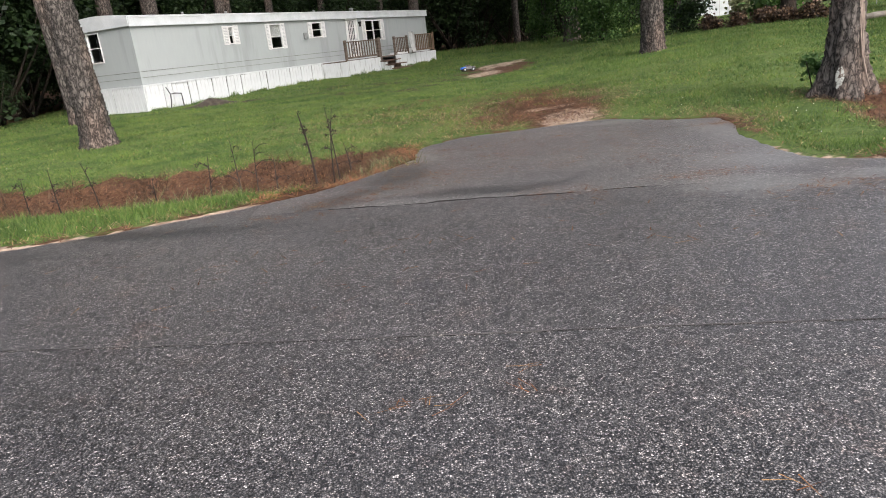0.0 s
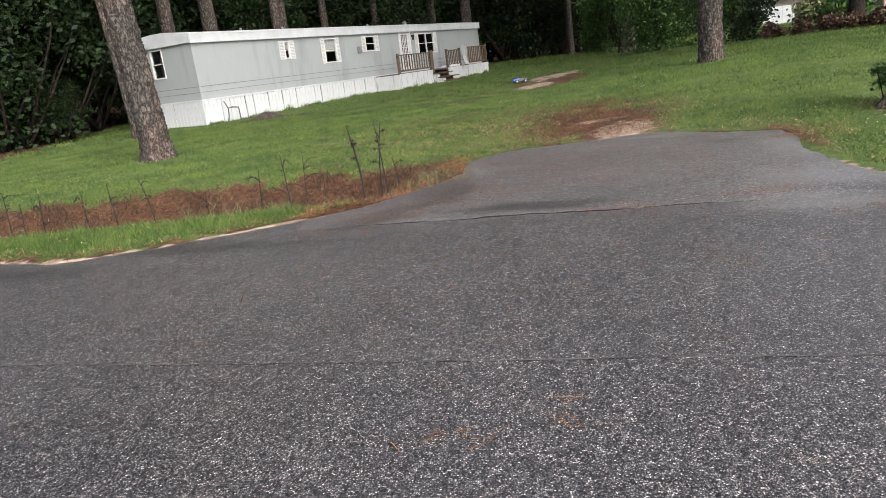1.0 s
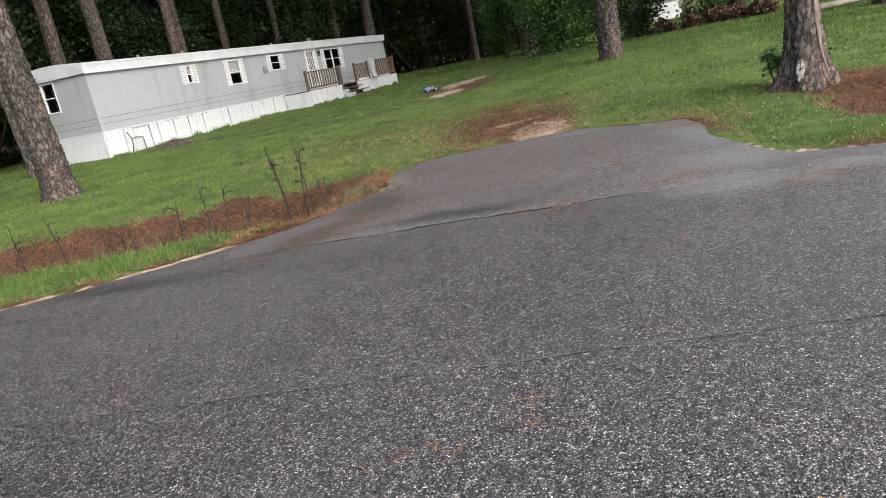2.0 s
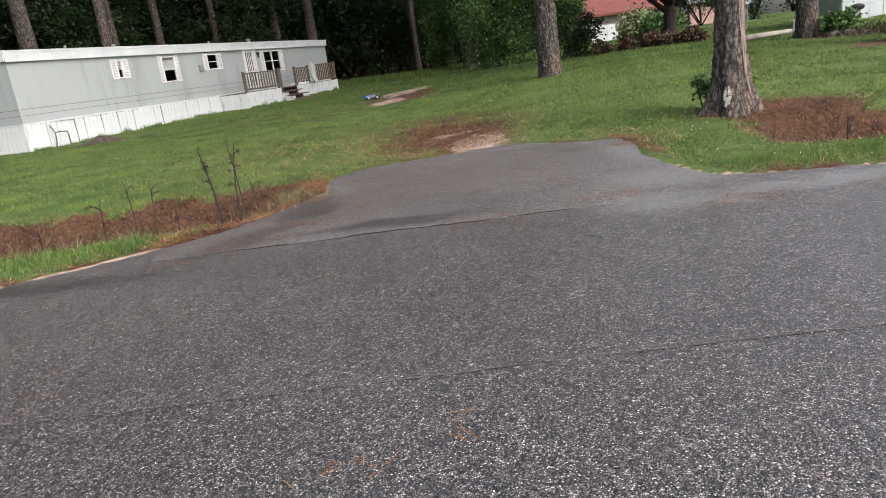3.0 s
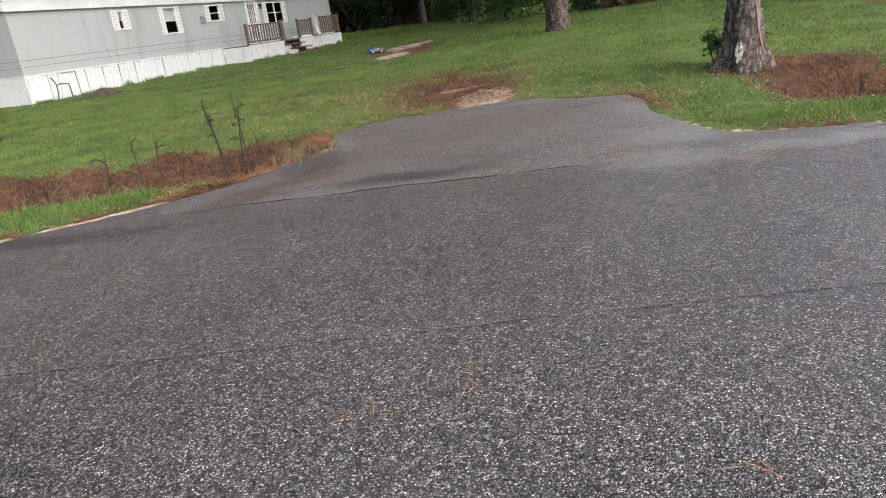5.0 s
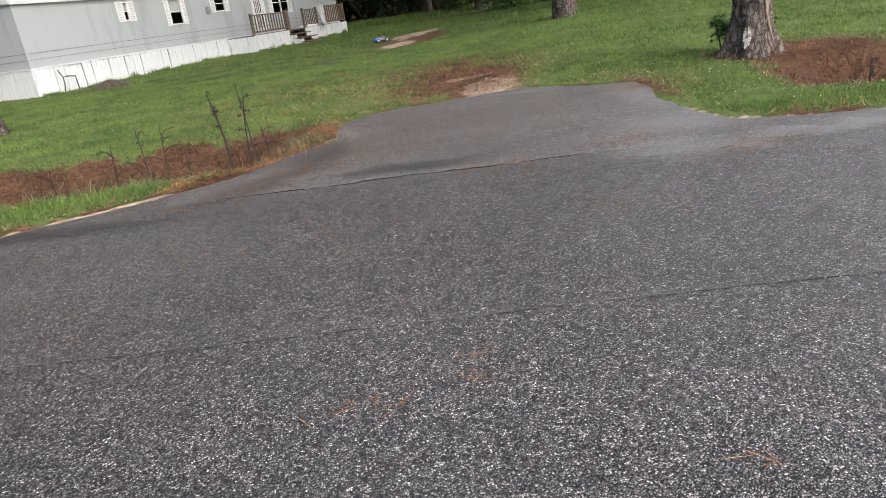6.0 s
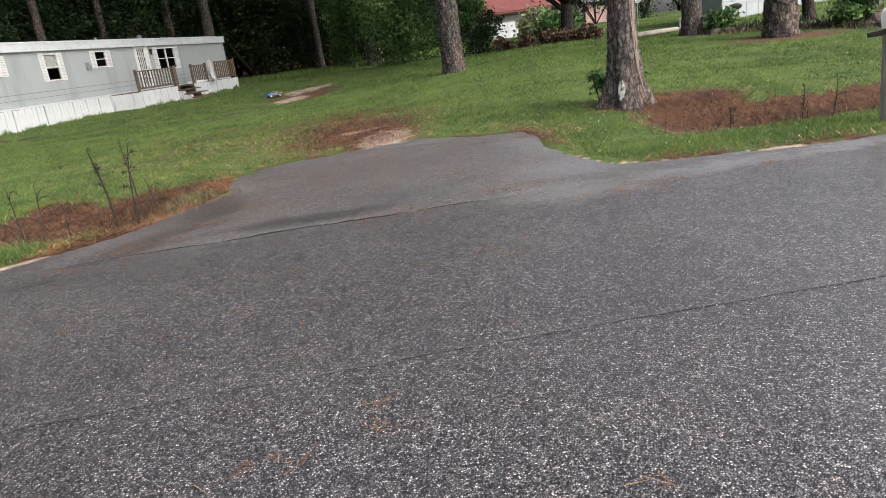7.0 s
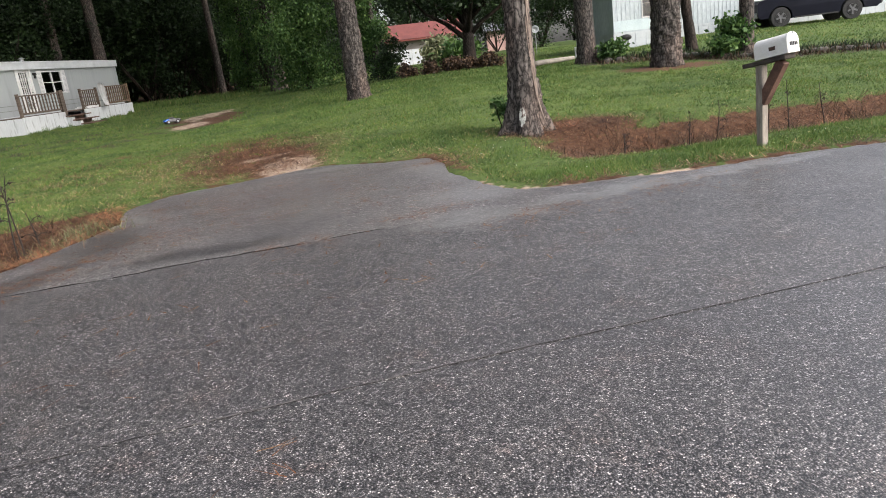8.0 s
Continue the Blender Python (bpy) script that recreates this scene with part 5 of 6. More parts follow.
# ---- mailbox ----
M_RUSTWOOD = worn("red_brown_board", (0.07, 0.035, 0.025), (0.16, 0.085, 0.06), 8, 0.8, 0.0, 60, 0.3)
M_DARKWOOD = worn("blackened_board", (0.03, 0.025, 0.02), (0.08, 0.065, 0.055), 8, 0.85, 0.0, 60, 0.3)
M_MAIL = worn("scuffed_white_enamel", (0.68, 0.66, 0.60), (0.80, 0.79, 0.76), 7, 0.45, 0.0, 40, 0.02, vary=0.15)
mail = thing("mailbox", "white dome-topped mailbox on a weathered wooden post", "mailbox", pose(6.97, 5.86, g(6.97, 5.86), 0, 0, -91))
TIP = pose(0, 0, 1.0, 0, -9, 0) @ pose(0, 0, -1.0)
post = bmesh.new()
box(post, -0.048, 0.048, -0.048, 0.048, -0.3, 1.02, pose(0, 0, 0, 0, -2.0, 0), 0.008)
part("post", post, M_POST, mail)
part("arm_board", boxes((-0.24, 0.36, -0.085, 0.085, 0.975, 1.025), bevel=0.006), M_DARKWOOD, mail, "dark weathered support board", at=TIP)
brace = bmesh.new()
box(brace, -0.06, 0.06, -0.045, 0.045, -0.27, 0.27, pose(0.13, 0, 0.77, 0, 30, 0), 0.005)
part("brace", brace, M_RUSTWOOD, mail, "red-brown diagonal brace")
bm = bmesh.new()
outline = [(-0.105, 0.0), (0.105, 0.0)] + [(0.105 * math.cos(a), 0.15 + 0.105 * math.sin(a)) for a in np.linspace(0, math.pi, 13)]
rings = [[bm.verts.new((x, y * s, 1.03 + 0.003 + z * s)) for y, z in outline] for x, s in ((-0.09, 0.94), (-0.08, 1.0), (0.42, 1.0), (0.423, 1.04), (0.445, 1.04), (0.452, 0.96))]
for a, b in zip(rings, rings[1:]):
    for i in range(len(a)):
        bm.faces.new((a[i], a[(i + 1) % len(a)], b[(i + 1) % len(b)], b[i]))
bm.faces.new(rings[0][::-1])
bm.faces.new(rings[-1])
bmesh.ops.recalc_face_normals(bm, faces=bm.faces)
shell = part("box_shell", bm, M_MAIL, mail, "white enamelled box", False, TIP @ Matrix.Translation((0.03, 0, 1.03)) @ Matrix.Scale(0.86, 4) @ Matrix.Translation((0, 0, -1.03)))
part("number_plate", boxes(*[(0.454, 0.457, -0.07 + 0.03 * k, -0.05 + 0.03 * k, 1.12, 1.17) for k in range(5)]), M_BLACK, shell, "dark illegible digits as bars")
part("name_tag", boxes((0.16, 0.26, -0.110, -0.107, 1.11, 1.16)), M_STEP, shell, "small brown tag")
part("door_latch", boxes((0.45, 0.465, -0.012, 0.012, 1.27, 1.295), bevel=0.003), M_STEEL, shell)
M_RED = plain("faded_red_plastic", (0.35, 0.03, 0.02), 0.5)

# ---- radio-controlled truck ----
M_BLUE = plain("glossy_blue_shell", (0.02, 0.12, 0.55), 0.25)
M_SILVER = worn("dull_silver_shell", (0.05, 0.05, 0.055), (0.12, 0.12, 0.125), 12, 0.5)
toy = thing("toy_truck", "small blue and silver radio-controlled truck on black tyres", "toy truck", pose(1.72, 26.6, g(1.72, 26.6) + 0.03, 0, 0, 195))
prof = [(-0.26, 0.10), (-0.26, 0.15), (-0.13, 0.165), (-0.10, 0.165), (-0.05, 0.22), (0.07, 0.22), (0.12, 0.165), (0.24, 0.14), (0.27, 0.10), (0.18, 0.08), (-0.18, 0.08)]


def extruded(prof, half, inset=0.0):
    """A side outline drawn across, with its upper edge drawn in."""
    bm = bmesh.new()
    top = max(z for _, z in prof)
    sides = [[bm.verts.new((x, s * (half - inset * (z / top) ** 3), z)) for x, z in prof] for s in (-1, 1)]
    for k in range(len(prof)):
        bm.faces.new((sides[0][k - 1], sides[0][k], sides[1][k], sides[1][k - 1]))
    bm.faces.new(sides[0][::-1])
    bm.faces.new(sides[1])
    bmesh.ops.recalc_face_normals(bm, faces=bm.faces)
    return bm


part("shell", extruded(prof, 0.115, 0.03), M_SILVER, toy, "dull silver truck shell")
part("bonnet", extruded([(0.10, 0.176), (0.25, 0.15), (0.285, 0.10), (0.285, 0.085), (0.10, 0.09)], 0.119, 0.02), M_BLUE, toy, "blue bonnet")
part("windscreen", extruded([(-0.052, 0.175), (-0.045, 0.212), (0.066, 0.212), (0.105, 0.175)], 0.121, 0.022), M_BLACK, toy)
part("chassis", boxes((-0.24, 0.24, -0.06, 0.06, 0.05, 0.085), (-0.30, -0.26, -0.1, 0.1, 0.07, 0.12)), M_BLACK, toy)
for x in (-0.17, 0.17):
    for s in (-1, 1):
        tyre = bmesh.new()
        cylinder(tyre, 0.068, 0.068, -0.032, 0.032, 18, pose(x, s * 0.125, 0.068, 90))
        wheel = part("tyre", tyre, M_BLACK, toy)
        rim = bmesh.new()
        cylinder(rim, 0.036, 0.03, -0.034, 0.034, 12, pose(x, s * 0.126, 0.068, 90))
        part("rim", rim, M_STEEL, wheel)

M_DARKSTEEL = worn("tarnished_metal", (0.06, 0.06, 0.06), (0.14, 0.14, 0.14), 8, 0.6, 0.3)
# ---- metal chair frame and dirt mound by the skirting ----
chair = thing("garden_chair", "bare grey metal garden chair frame on the grass", "chair", pose(-8.95, 25.05, g(-8.95, 25.05), 0, 0, -70) @ Matrix.Scale(0.8, 4))
for s in (-0.24, 0.24):
    part("arm", tube(bmesh.new(), [(s, 0.26, 0.0), (s, 0.25, 0.35), (s, 0.24, 0.6), (s, -0.05, 0.64), (s, -0.22, 0.62), (s * 0.95, -0.34, 0.9)], [0.026] * 6, 6), M_DARKSTEEL, chair)
    part("leg", tube(bmesh.new(), [(s, -0.3, 0.0), (s, -0.24, 0.3), (s, -0.22, 0.62)], [0.026] * 3, 6), M_DARKSTEEL, chair)
part("seat_rail", tube(bmesh.new(), [(-0.24, 0.25, 0.4), (0.24, 0.25, 0.4)], [0.022] * 2, 6), M_DARKSTEEL, chair)
part("seat_rail", tube(bmesh.new(), [(-0.24, -0.22, 0.36), (0.24, -0.22, 0.36)], [0.022] * 2, 6), M_DARKSTEEL, chair)
part("back_rail", tube(bmesh.new(), [(-0.23, -0.34, 0.9), (0.0, -0.36, 0.93), (0.23, -0.34, 0.9)], [0.026] * 3, 6), M_DARKSTEEL, chair)
M_DIRT = worn("dark_loose_soil", (0.025, 0.02, 0.015), (0.075, 0.06, 0.045), 7, 0.95, 0.0, 40, 0.8)
u, v = np.meshgrid(np.linspace(-1, 1, 40), np.linspace(-1, 1, 30))
hump = 0.22 * np.exp(-4.5 * (u ** 2 + v ** 2)) * (1 + 0.25 * wave(u, v, 3)) + 0.04 * np.exp(-1.5 * (u ** 2 + 3 * v ** 2)) - 0.03
mound = new("dirt_mound", grid_mesh("dirt_mound", -7.4 + 1.3 * u - 0.25 * v, 24.0 + 0.2 * u + 0.6 * v, gz(-7.4 + 1.3 * u, 24.0 + 0.6 * v) + hump, M_DIRT))
tagged(mound, "low mound of dark bare soil on the lawn", "dirt mound")

# ---- lichen, split bark and roots on the near pine ----
def bole(h):
    """Radius of the near pine at a height."""
    return 0.21 * (1 - 0.55 * h / 21) * (1 + 1.35 * math.exp(-h / 0.42) * 0.8)


rng = np.random.default_rng(5)
k = 420
turn = np.radians(-133) + rng.normal(0, 0.10, k)
high = rng.uniform(0.15, 0.43, k)
solid = (np.abs(turn + np.radians(133) + 0.03 * np.sin(17 * high)) < 0.03 + 0.12 * np.sin(np.pi * (high - 0.10) / 0.40) ** 2) & (np.sin(31 * high + 19 * turn) + np.sin(57 * turn - 23 * high) > -0.7)
turn, high = turn[solid], high[solid]
rad = np.array([bole(h) for h in high]) + 0.012 + 0.008 * rng.random(len(high))
c = np.stack([rad * np.cos(turn), rad * np.sin(turn), high], -1)
size, roll = 0.010 + 0.012 * rng.random(len(high)), rng.uniform(0, 6.283, len(high))
across = np.stack([-np.sin(turn), np.cos(turn), 0 * turn], -1)
down = np.stack([-0.45 * np.cos(turn), -0.45 * np.sin(turn), 0.9 + 0 * turn], -1)
a = (across * np.cos(roll)[:, None] + down * np.sin(roll)[:, None]) * size[:, None]
b = (-across * np.sin(roll)[:, None] + down * np.cos(roll)[:, None]) * size[:, None]
part("lichen", np_mesh("lichen", np.stack([c - a, c + b, c + a, c - b], 1), 4, M_LICHEN), None, tree_c, "pale grey lichen patch")["kind"] = "stuff"
M_SPLIT = worn("split_pale_wood", (0.10, 0.075, 0.06), (0.24, 0.19, 0.155), 9, 0.85, 0.0, 60, 0.4, (6, 6, 0.7))
rnd = random.Random(12)
for k in range(11):
    q, z0 = radians(-84 + 26 * rnd.random()), rnd.choice((0.1, 0.5, 0.9, 1.5))
    z1 = z0 + rnd.uniform(0.9, 1.9)
    pts = []
    for f in np.linspace(0, 1, 9):
        h = z0 + (z1 - z0) * f
        r, w = bole(h) + 0.004, q + 0.05 * math.sin(5 * f + k)
        pts.append((r * math.cos(w) - 0.012 * h, r * math.sin(w), h))
    part("bark_strip", tube(bmesh.new(), pts, [0.004] + [rnd.uniform(0.009, 0.018) for _ in range(7)] + [0.004], 5), M_SPLIT, tree_c, "pale strip of split bark")

# ---- the second mobile home, white, with the parked vehicles ----
M_RIB = worn("pale_blue_white_siding", (0.30, 0.345, 0.355), (0.38, 0.425, 0.435), 1.0, 0.5, 0.0, 12, 0.02, (1, 1, 0.3))
M_BAND = worn("grey_blue_band", (0.34, 0.42, 0.43), (0.42, 0.5, 0.5), 1.5, 0.5)
W = pose(20.0, 24.5, 0, 0, 0, -14)
M_PALE = worn("pale_blue_white_skirting", (0.30, 0.33, 0.34), (0.40, 0.43, 0.44), 1.6, 0.5, 0.0, 25.0, 0.03, vary=0.3)
white = thing("mobile_home", "white ribbed mobile home with pale skirting on the rise", "mobile home", W)
wl, ww = 17.0, 4.15
part("front_wall", wall_slab(wl, 1.58, 4.0, [(1.35, 1.9, 2.15, 3.3), (6.2, 7.4, 2.3, 3.3)], 0.1), M_RIB, white)
WEND = pose(0, ww, 0, 0, 0, -90)
part("end_wall", wall_slab(ww - 0.1, 1.58, 4.0, [(1.5, 1.95, 2.2, 3.4)], 0.1), M_RIB, white, at=WEND)
part("rear_wall", boxes((0.1, wl, ww - 0.1, ww, 1.58, 4.0), (wl - 0.1, wl, 0.1, ww - 0.1, 1.58, 4.0)), M_RIB, white)
part("floor_deck", boxes((0.1, wl - 0.1, 0.1, ww - 0.1, 1.5, 1.58)), M_DARK, white)
part("roof", extruded([(-0.1, 0.0), (ww / 2, 0.35), (ww + 0.1, 0.0), (ww + 0.1, -0.12), (-0.1, -0.12)], wl / 2 + 0.1), M_PALE, white, at=Matrix.Translation((wl / 2, 0, 4.12)) @ Matrix.Rotation(radians(90), 4, "Z") @ Matrix.Diagonal((1, -1, 1, 1)))
part("skirting", boxes((-0.02, wl, -0.03, 0.0, 0.4, 1.56), (-0.02, wl, -0.05, -0.03, 1.52, 1.60), *[(0.5 * k, 0.5 * k + 0.03, -0.045, -0.03, 0.4, 1.5) for k in range(34)]), M_PALE, white)
part("skirting", boxes((0.02, ww, -0.03, 0.0, 0.4, 1.56), (0.0, ww, -0.05, -0.03, 1.52, 1.60)), M_PALE, white, at=WEND)
RIB = mesh_of("siding_rib", boxes((0.0, 0.02, -0.012, 0.0, 1.6, 4.0)), M_RIB)
for k in range(85):
    if not (1.3 < 0.2 * k < 1.92 or 6.15 < 0.2 * k < 7.42):
        part("siding_rib", RIB, None, white, at=pose(0.2 * k, 0, 0))
part("band", boxes((0.02, 2.6, -0.02, -0.013, 1.66, 2.1)), M_BAND, white, "grey-blue lower wall band")
window(white, 1.35, 1.9, 2.15, 3.3, ID, 1, 0.0, 2)
window(white, 6.2, 7.4, 2.3, 3.3, ID, 2, 0.0, 2)
window(white, 1.5, 1.95, 2.2, 3.4, WEND, 1, 0.0, 2)

M_CARBLUE = worn("dark_blue_car_paint", (0.002, 0.003, 0.008), (0.003, 0.004, 0.010), 3, 0.45, 0.0, 90, 0.0, spec=0.1)
M_RIM = worn("silver_alloy", (0.10, 0.10, 0.105), (0.18, 0.18, 0.185), 10, 0.4, 0.6)
M_CARGLASS = plain("tinted_car_glass", (0.02, 0.025, 0.025), 0.05)
M_CHROME = plain("dull_chrome", (0.6, 0.6, 0.6), 0.2, 1.0)


def vehicle(x, y, yaw, label, z):
    """A large sport utility wagon: shell with wheel arches, glass, wheels, lamps."""
    root = thing("parked_car", label, "car", pose(x, y, z, 0, 0, yaw))
    base = 2.8

    def arch(c):
        return [(c - 0.46 * math.cos(a), 0.42 + 0.44 * math.sin(a)) for a in np.linspace(0.0, math.pi, 11)]

    under = [(-0.95, 0.40)] + arch(0.0) + [(0.5, 0.33), (base - 0.5, 0.33)] + arch(base) + [(base + 0.80, 0.40)]
    over = [(base + 0.90, 0.52), (base + 0.92, 1.0), (base + 0.82, 1.12), (base + 0.05, 1.20), (base - 0.35, 1.24), (base - 0.95, 1.70), (base - 1.2, 1.76), (-0.75, 1.76), (-0.95, 1.66), (-1.08, 1.12), (-1.08, 0.52)]
    part("body", extruded(under + over, 0.92, 0.14), M_CARBLUE, root, "glossy dark blue body")
    for s in (-1, 1):
        for a, b in ((-0.85, -0.25), (-0.18, 0.65), (0.72, base - 1.15)):
            part("side_window", boxes((a, b, s * 0.80 - 0.02, s * 0.80 + 0.02, 1.2, 1.62)), M_CARGLASS, root)
        part("door_handle", boxes((1.0, 1.16, s * 0.925 - 0.015, s * 0.925 + 0.015, 1.0, 1.035)), M_CHROME, root)
        part("side_mirror", boxes((base - 0.85, base - 0.7, s * 1.0 - 0.09, s * 1.0 + 0.09, 1.16, 1.32), bevel=0.02), M_CARBLUE, root)
        part("tail_lamp", boxes((-1.1, -1.02, s * 0.78 - 0.08, s * 0.78 + 0.08, 0.85, 1.2)), M_RED, root, "red tail lamp")
        part("headlamp", boxes((base + 0.80, base + 0.91, s * 0.66 - 0.16, s * 0.66 + 0.16, 0.78, 0.94)), M_CHROME, root)
        part("running_board", boxes((0.55, base - 0.55, s * 0.90 - 0.05, s * 0.90 + 0.06, 0.32, 0.38)), M_BLACK, root)
        for c in (0.0, base):
            tyre = bmesh.new()
            cylinder(tyre, 0.40, 0.40, -0.12, 0.12, 28, pose(c, s * 0.80, 0.40, 90))
            bmesh.ops.bevel(tyre, geom=[e for e in tyre.edges if len(e.link_faces) == 2 and any(len(f.verts) > 6 for f in e.link_faces)], offset=0.03, segments=1, affect="EDGES")
            tyre = part("tyre", tyre, M_BLACK, root)
            rim = bmesh.new()
            cylinder(rim, 0.07, 0.06, 0.0, 0.05, 10, pose(c, s * 0.90, 0.40, -90 * s))
            for k in range(5):
                box(rim, -0.035, 0.035, 0.04, 0.2, -0.01, 0.035, pose(c, s * 0.90, 0.40, -90 * s) @ pose(0, 0, 0, 0, 0, 72 * k))
            hoop = bmesh.ops.create_cone(rim, cap_ends=False, segments=24, radius1=0.215, radius2=0.205, depth=0.05)["verts"]
            bmesh.ops.transform(rim, matrix=pose(c, s * 0.915, 0.40, -90 * s), verts=hoop)
            part("rim", rim, M_RIM, tyre, "silver spoked alloy rim")
    part("bumper", boxes((-1.2, -1.05, -0.85, 0.85, 0.5, 0.72), bevel=0.03), M_BLACK, root)
    part("bumper", boxes((base + 0.84, base + 1.0, -0.85, 0.85, 0.45, 0.68), bevel=0.03), M_STEEL, root)
    return root


def level(*xy):
    return sum(g(*q) for q in xy) / len(xy)


vehicle(28.2, 19.87, 150, "dark navy sport utility car parked on the rise", level((25.8, 21.3), (28.2, 19.9)) - 0.02)
vehicle(34.6, 22.0, 150, "second dark car parked behind the first", level((32.2, 23.4), (34.6, 22.0)) - 0.02)

# ---- charcoal grill, tub, timber edging ----
grill = thing("charcoal_grill", "black charcoal grill on thin legs beside the white home", "grill", pose(18.9, 22.4, g(18.9, 22.4)) @ Matrix.Scale(0.72, 4))
bowl = bmesh.new()
bmesh.ops.create_uvsphere(bowl, u_segments=16, v_segments=10, radius=0.28)
bmesh.ops.transform(bowl, matrix=Matrix.Translation((0, 0, 0.78)) @ Matrix.Diagonal((1.15, 1, 0.6, 1)), verts=bowl.verts)
part("bowl", bowl, M_BLACK, grill, "", True)
for a in (0.5, 2.6, 4.7):
    part("leg", tube(bmesh.new(), [(0.3 * math.cos(a), 0.3 * math.sin(a), 0.0), (0.17 * math.cos(a), 0.17 * math.sin(a), 0.68)], [0.012] * 2, 6), M_BLACK, grill)
part("handle", boxes((-0.1, 0.1, -0.33, -0.29, 0.8, 0.83)), M_BLACK, grill)
bench = thing("plant_stand", "small grey slatted stand by the white home", "stand", pose(17.6, 23.4, g(17.6, 23.4), 0, 0, -40))
for k in range(5):
    part("slat", boxes((-0.4, 0.4, -0.2 + 0.09 * k, -0.13 + 0.09 * k, 0.42, 0.45)), M_STEEL, bench)
for x in (-0.36, 0.36):
    part("leg", boxes((x - 0.025, x + 0.025, -0.2, 0.22, 0.0, 0.42)), M_STEEL, bench)
M_TIMBER = worn("sun_bleached_timber", (0.16, 0.14, 0.115), (0.30, 0.27, 0.23), 4, 0.9, 0.0, 50, 0.5, (1, 1, 1))
log = bmesh.new()
tube(log, [(13.2, 21.4, g(13.2, 21.4) + 0.08), (14.2, 21.7, g(14.2, 21.7) + 0.13), (15.2, 22.0, g(15.2, 22.0) + 0.13), (16.3, 22.4, g(16.3, 22.4) + 0.12)], [0.07, 0.10, 0.09, 0.07], 9)
tagged(new("fallen_log", mesh_of("fallen_log", log, M_TIMBER, True)), "bleached fallen log lying along the lawn", "log")
M_STONE = worn("mossy_edging_stone", (0.035, 0.03, 0.025), (0.11, 0.10, 0.09), 5, 0.9, 0.0, 30, 0.5)
edging = thing("stone_edging", "rough row of dark stones edging the raised garden", "stone edging", pose(0, 0, 0))
rnd = random.Random(17)
line = BANK[:-1]
for (x0, y0), (x1, y1) in zip(line, line[1:]):
    for k in range(5):
        f = (k + rnd.random() * 0.6) / 5
        x, y, s = x0 + (x1 - x0) * f + rnd.uniform(-0.12, 0.12), y0 + (y1 - y0) * f, rnd.uniform(0.1, 0.2)
        bm = bmesh.new()
        bmesh.ops.create_icosphere(bm, subdivisions=2, radius=s)
        for v in bm.verts:
            v.co *= 1 + 0.25 * noise.noise(v.co * 9 + Vector((k, x, y)))
        bmesh.ops.transform(bm, matrix=Matrix.Translation((x, y, g(x, y) + 0.03)) @ Matrix.Diagonal((1.3, 1.0, 0.7, 1)), verts=bm.verts)
        part("stone", bm, M_STONE, edging, "", True)
x, y, rng = field(16000, (38, 62), (19, 26), 61)
p = (y + 0.165 * x - 6.25) * 0.987
ok = (from_bank(x, y) < 0.8) & (rng.random(len(x)) < 0.9)
stuff("bank_weeds", blades("bank_weeds", x[ok], y[ok], rng, 0.14, 0.03, M_DRY, 1.2), "brown and green weeds on the garden bank", "weeds")
ok = (from_bank(x - 0.4, y - 0.4) < 0.9) & (rng.random(len(x)) < 0.5)
stuff("bank_weeds", blades("bank_weeds", x[ok], y[ok], rng, 0.2, 0.035, M_LEAF, 0.8), "dark green weeds on the garden bank", "weeds")

# ---- far houses, fence and dish ----
M_ROOFRED = worn("rust_red_metal_roof", (0.12, 0.034, 0.026), (0.19, 0.055, 0.042), 2, 0.6)
M_CREAM = worn("cream_wall", (0.22, 0.205, 0.18), (0.29, 0.27, 0.24), 1.5, 0.7)
red = thing("far_house", "small cream house with red metal roof and white skirt", "house", pose(19.0, 49.6, 1.0, 0, 0, -20))
part("wall", wall_slab(5.5, 0.0, 2.0, [(0.75, 1.5, 0.75, 1.75), (3.4, 4.2, 0.75, 1.75)], 0.15), M_CREAM, red)
part("wall", boxes((0, 0.15, 0.15, 5, 0, 2.0), (5.35, 5.5, 0.15, 5, 0, 2.0), (0.15, 5.35, 4.85, 5, 0, 2.0)), M_CREAM, red)
part("roof", boxes((-0.6, 6.1, -0.6, 0.3, 1.95, 2.08)), M_ROOFRED, red, "rust-red roof edge")
bm = bmesh.new()
q = [bm.verts.new(c) for c in ((-0.6, -0.6, 2.1), (6.1, -0.6, 2.1), (6.1, 2.5, 3.3), (-0.6, 2.5, 3.3), (6.1, 5.6, 2.1), (-0.6, 5.6, 2.1))]
for f in ((0, 1, 2, 3), (3, 2, 4, 5), (0, 3, 5), (1, 4, 2), (0, 5, 4, 1)):
    bm.faces.new([q[i] for i in f])
part("roof", bm, M_ROOFRED, red, "rust-red metal roof")
window(red, 0.75, 1.5, 0.75, 1.75, ID)
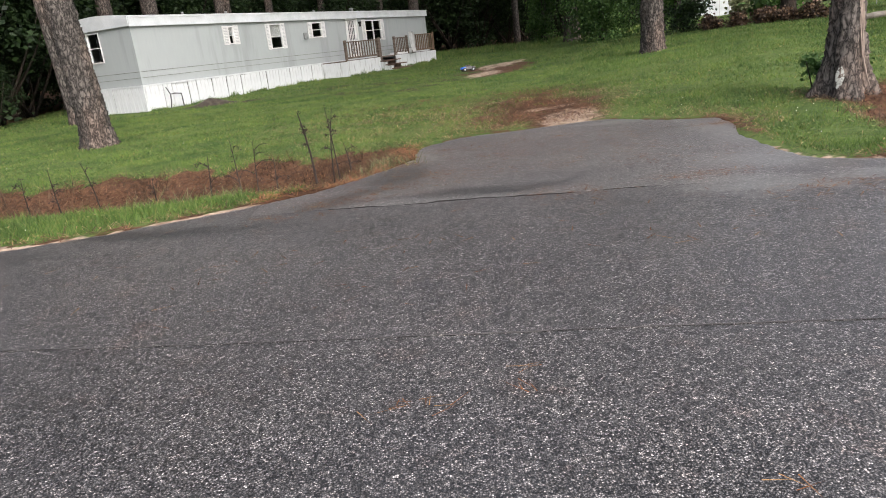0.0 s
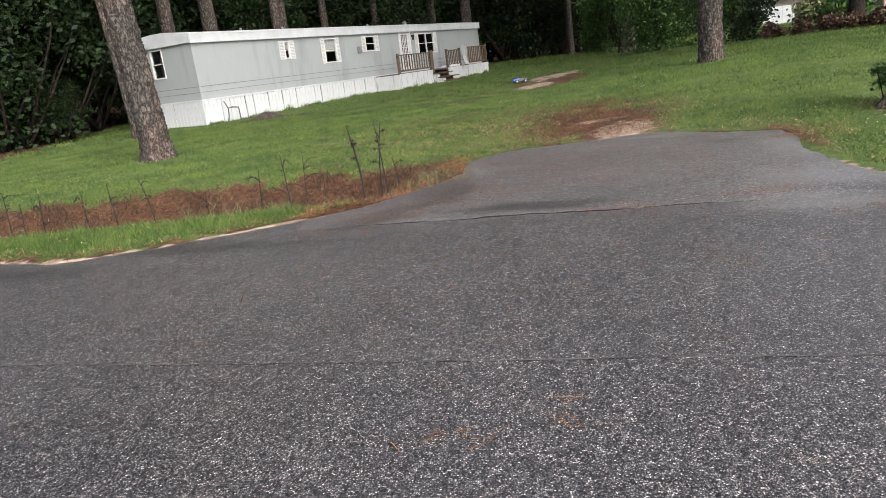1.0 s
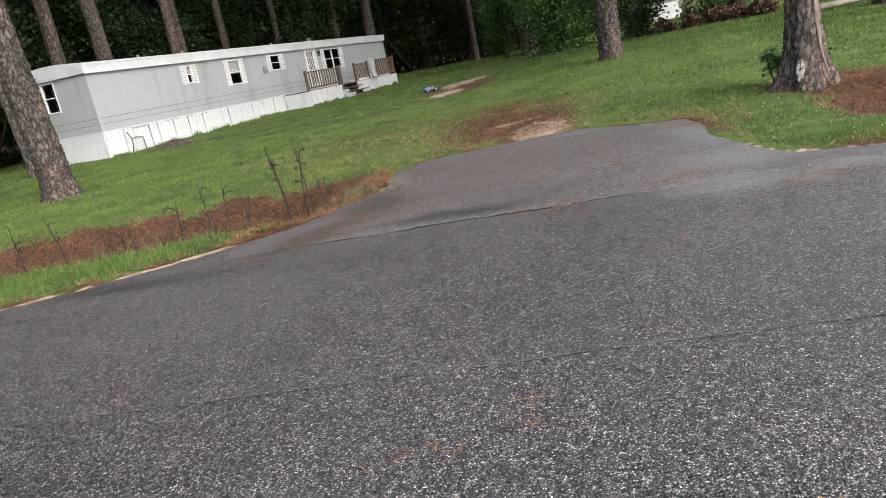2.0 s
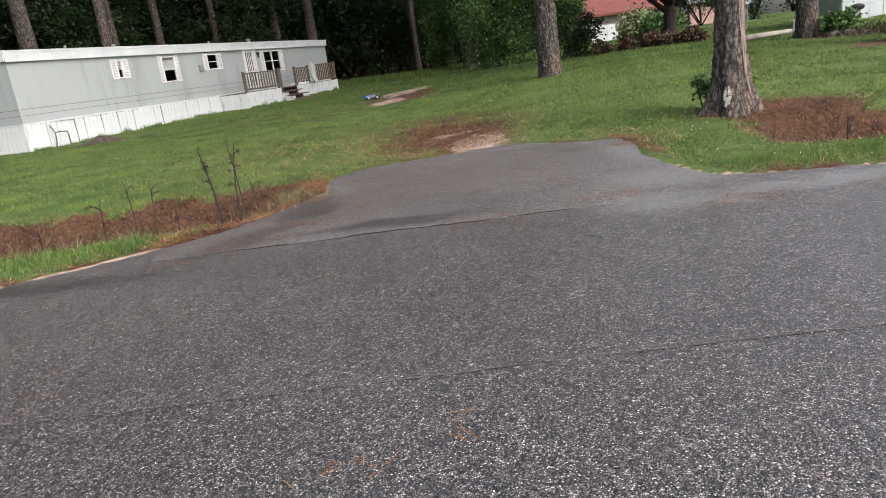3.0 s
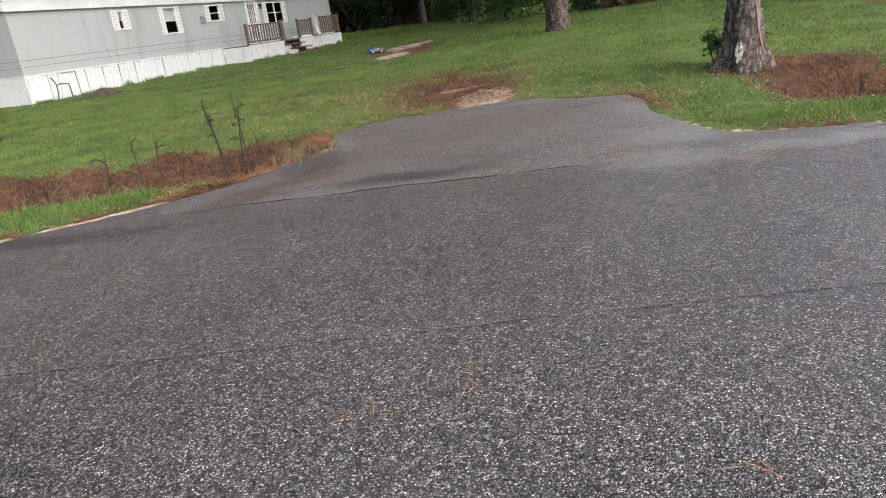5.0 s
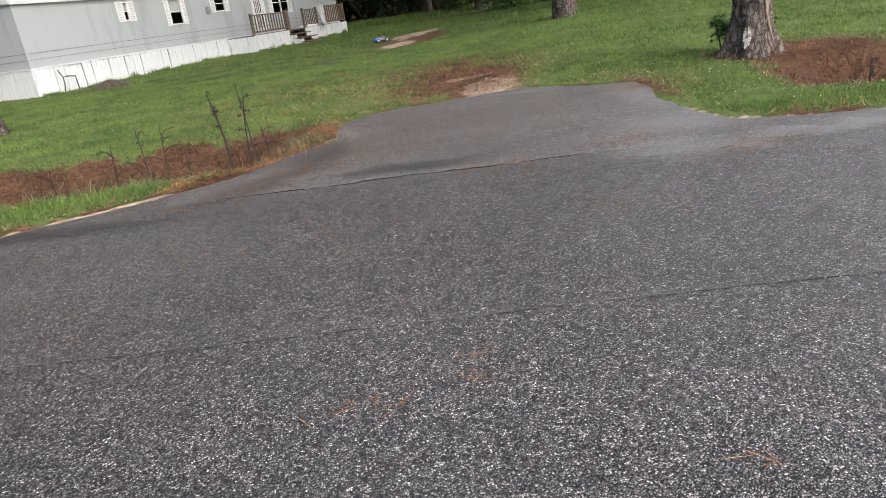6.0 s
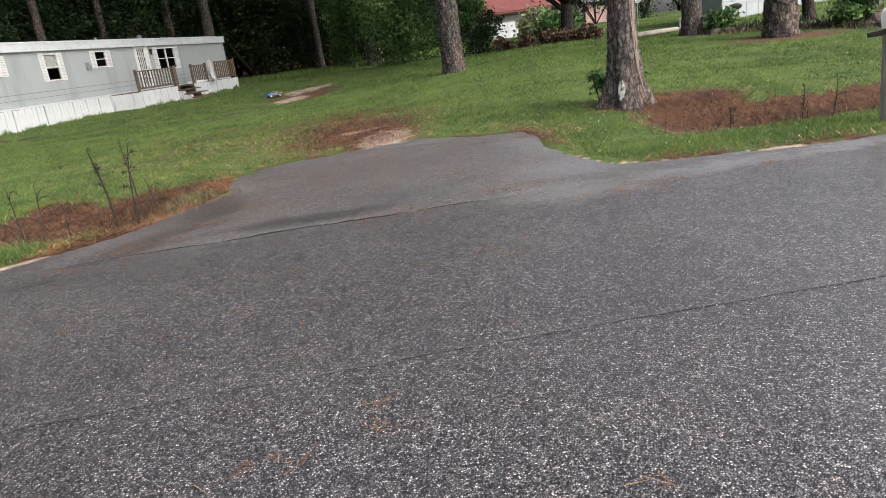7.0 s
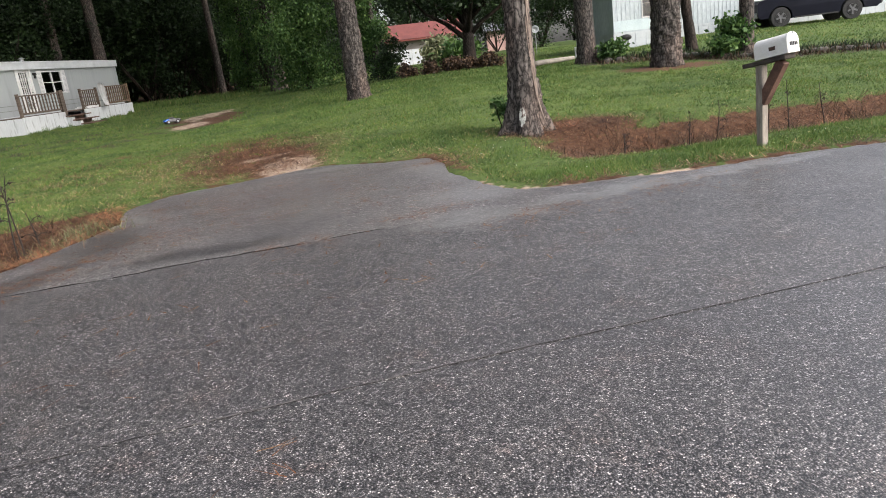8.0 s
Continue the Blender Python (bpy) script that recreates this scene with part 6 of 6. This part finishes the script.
window(red, 3.4, 4.2, 0.75, 1.75, ID)
fence = thing("white_fence", "white panel fence before the red-roofed house", "fence", pose(19.0, 49.2, 1.05, 0, 0, -20))
for k in range(5):
    part("fence_panel", boxes((0.62 * k, 0.62 * k + 0.60, -0.03, 0.0, 0.0, 1.28)), M_WHITE, fence)
M_PINK = worn("faded_pink_wall", (0.48, 0.30, 0.27), (0.6, 0.4, 0.36), 1.5, 0.8)
pink = thing("far_house", "small faded pink house beyond the gardens", "house", pose(34.2, 61.0, 1.2, 0, 0, -28))
part("wall", wall_slab(4.0, 0.0, 2.2, [(2.2, 2.9, 0.8, 1.7)], 0.15), M_PINK, pink)
part("wall", boxes((0, 0.15, 0.15, 4, 0, 2.2), (3.85, 4.0, 0.15, 4, 0, 2.2), (0.15, 3.85, 3.85, 4, 0, 2.2)), M_PINK, pink)
part("roof", extruded([(-0.4, 0.0), (2.0, 1.0), (4.4, 0.0)], 2.3), M_STEEL, pink, at=Matrix.Translation((2, 0, 2.2)) @ Matrix.Rotation(radians(90), 4, "Z") @ Matrix.Diagonal((1, -1, 1, 1)))
window(pink, 2.2, 2.9, 0.8, 1.7, ID)
dish = thing("satellite_dish", "round white satellite dish on a pole", "satellite dish", pose(21.9, 33.5, g(21.9, 33.5)))
part("pole", tube(bmesh.new(), [(0, 0, 0), (0, 0, 1.3)], [0.02, 0.02], 8), M_STEEL, dish)
bm = bmesh.new()
rings = [[bm.verts.new((0.42 * f * math.cos(a), -0.12 * f * f, 0.42 * f * math.sin(a))) for a in np.linspace(0, 6.283, 20, endpoint=False)] for f in (0.2, 0.6, 1.0)]
for a, b in zip(rings, rings[1:]):
    for i in range(20):
        bm.faces.new((a[i], a[(i + 1) % 20], b[(i + 1) % 20], b[i]))
bm.faces.new(rings[0])
bmesh.ops.solidify(bm, geom=bm.faces[:], thickness=0.02)
part("reflector", bm, M_WHITE, dish, "white round reflector", True, pose(0, 0, 1.35, -12, 0, -30) @ Matrix.Scale(0.5, 4))
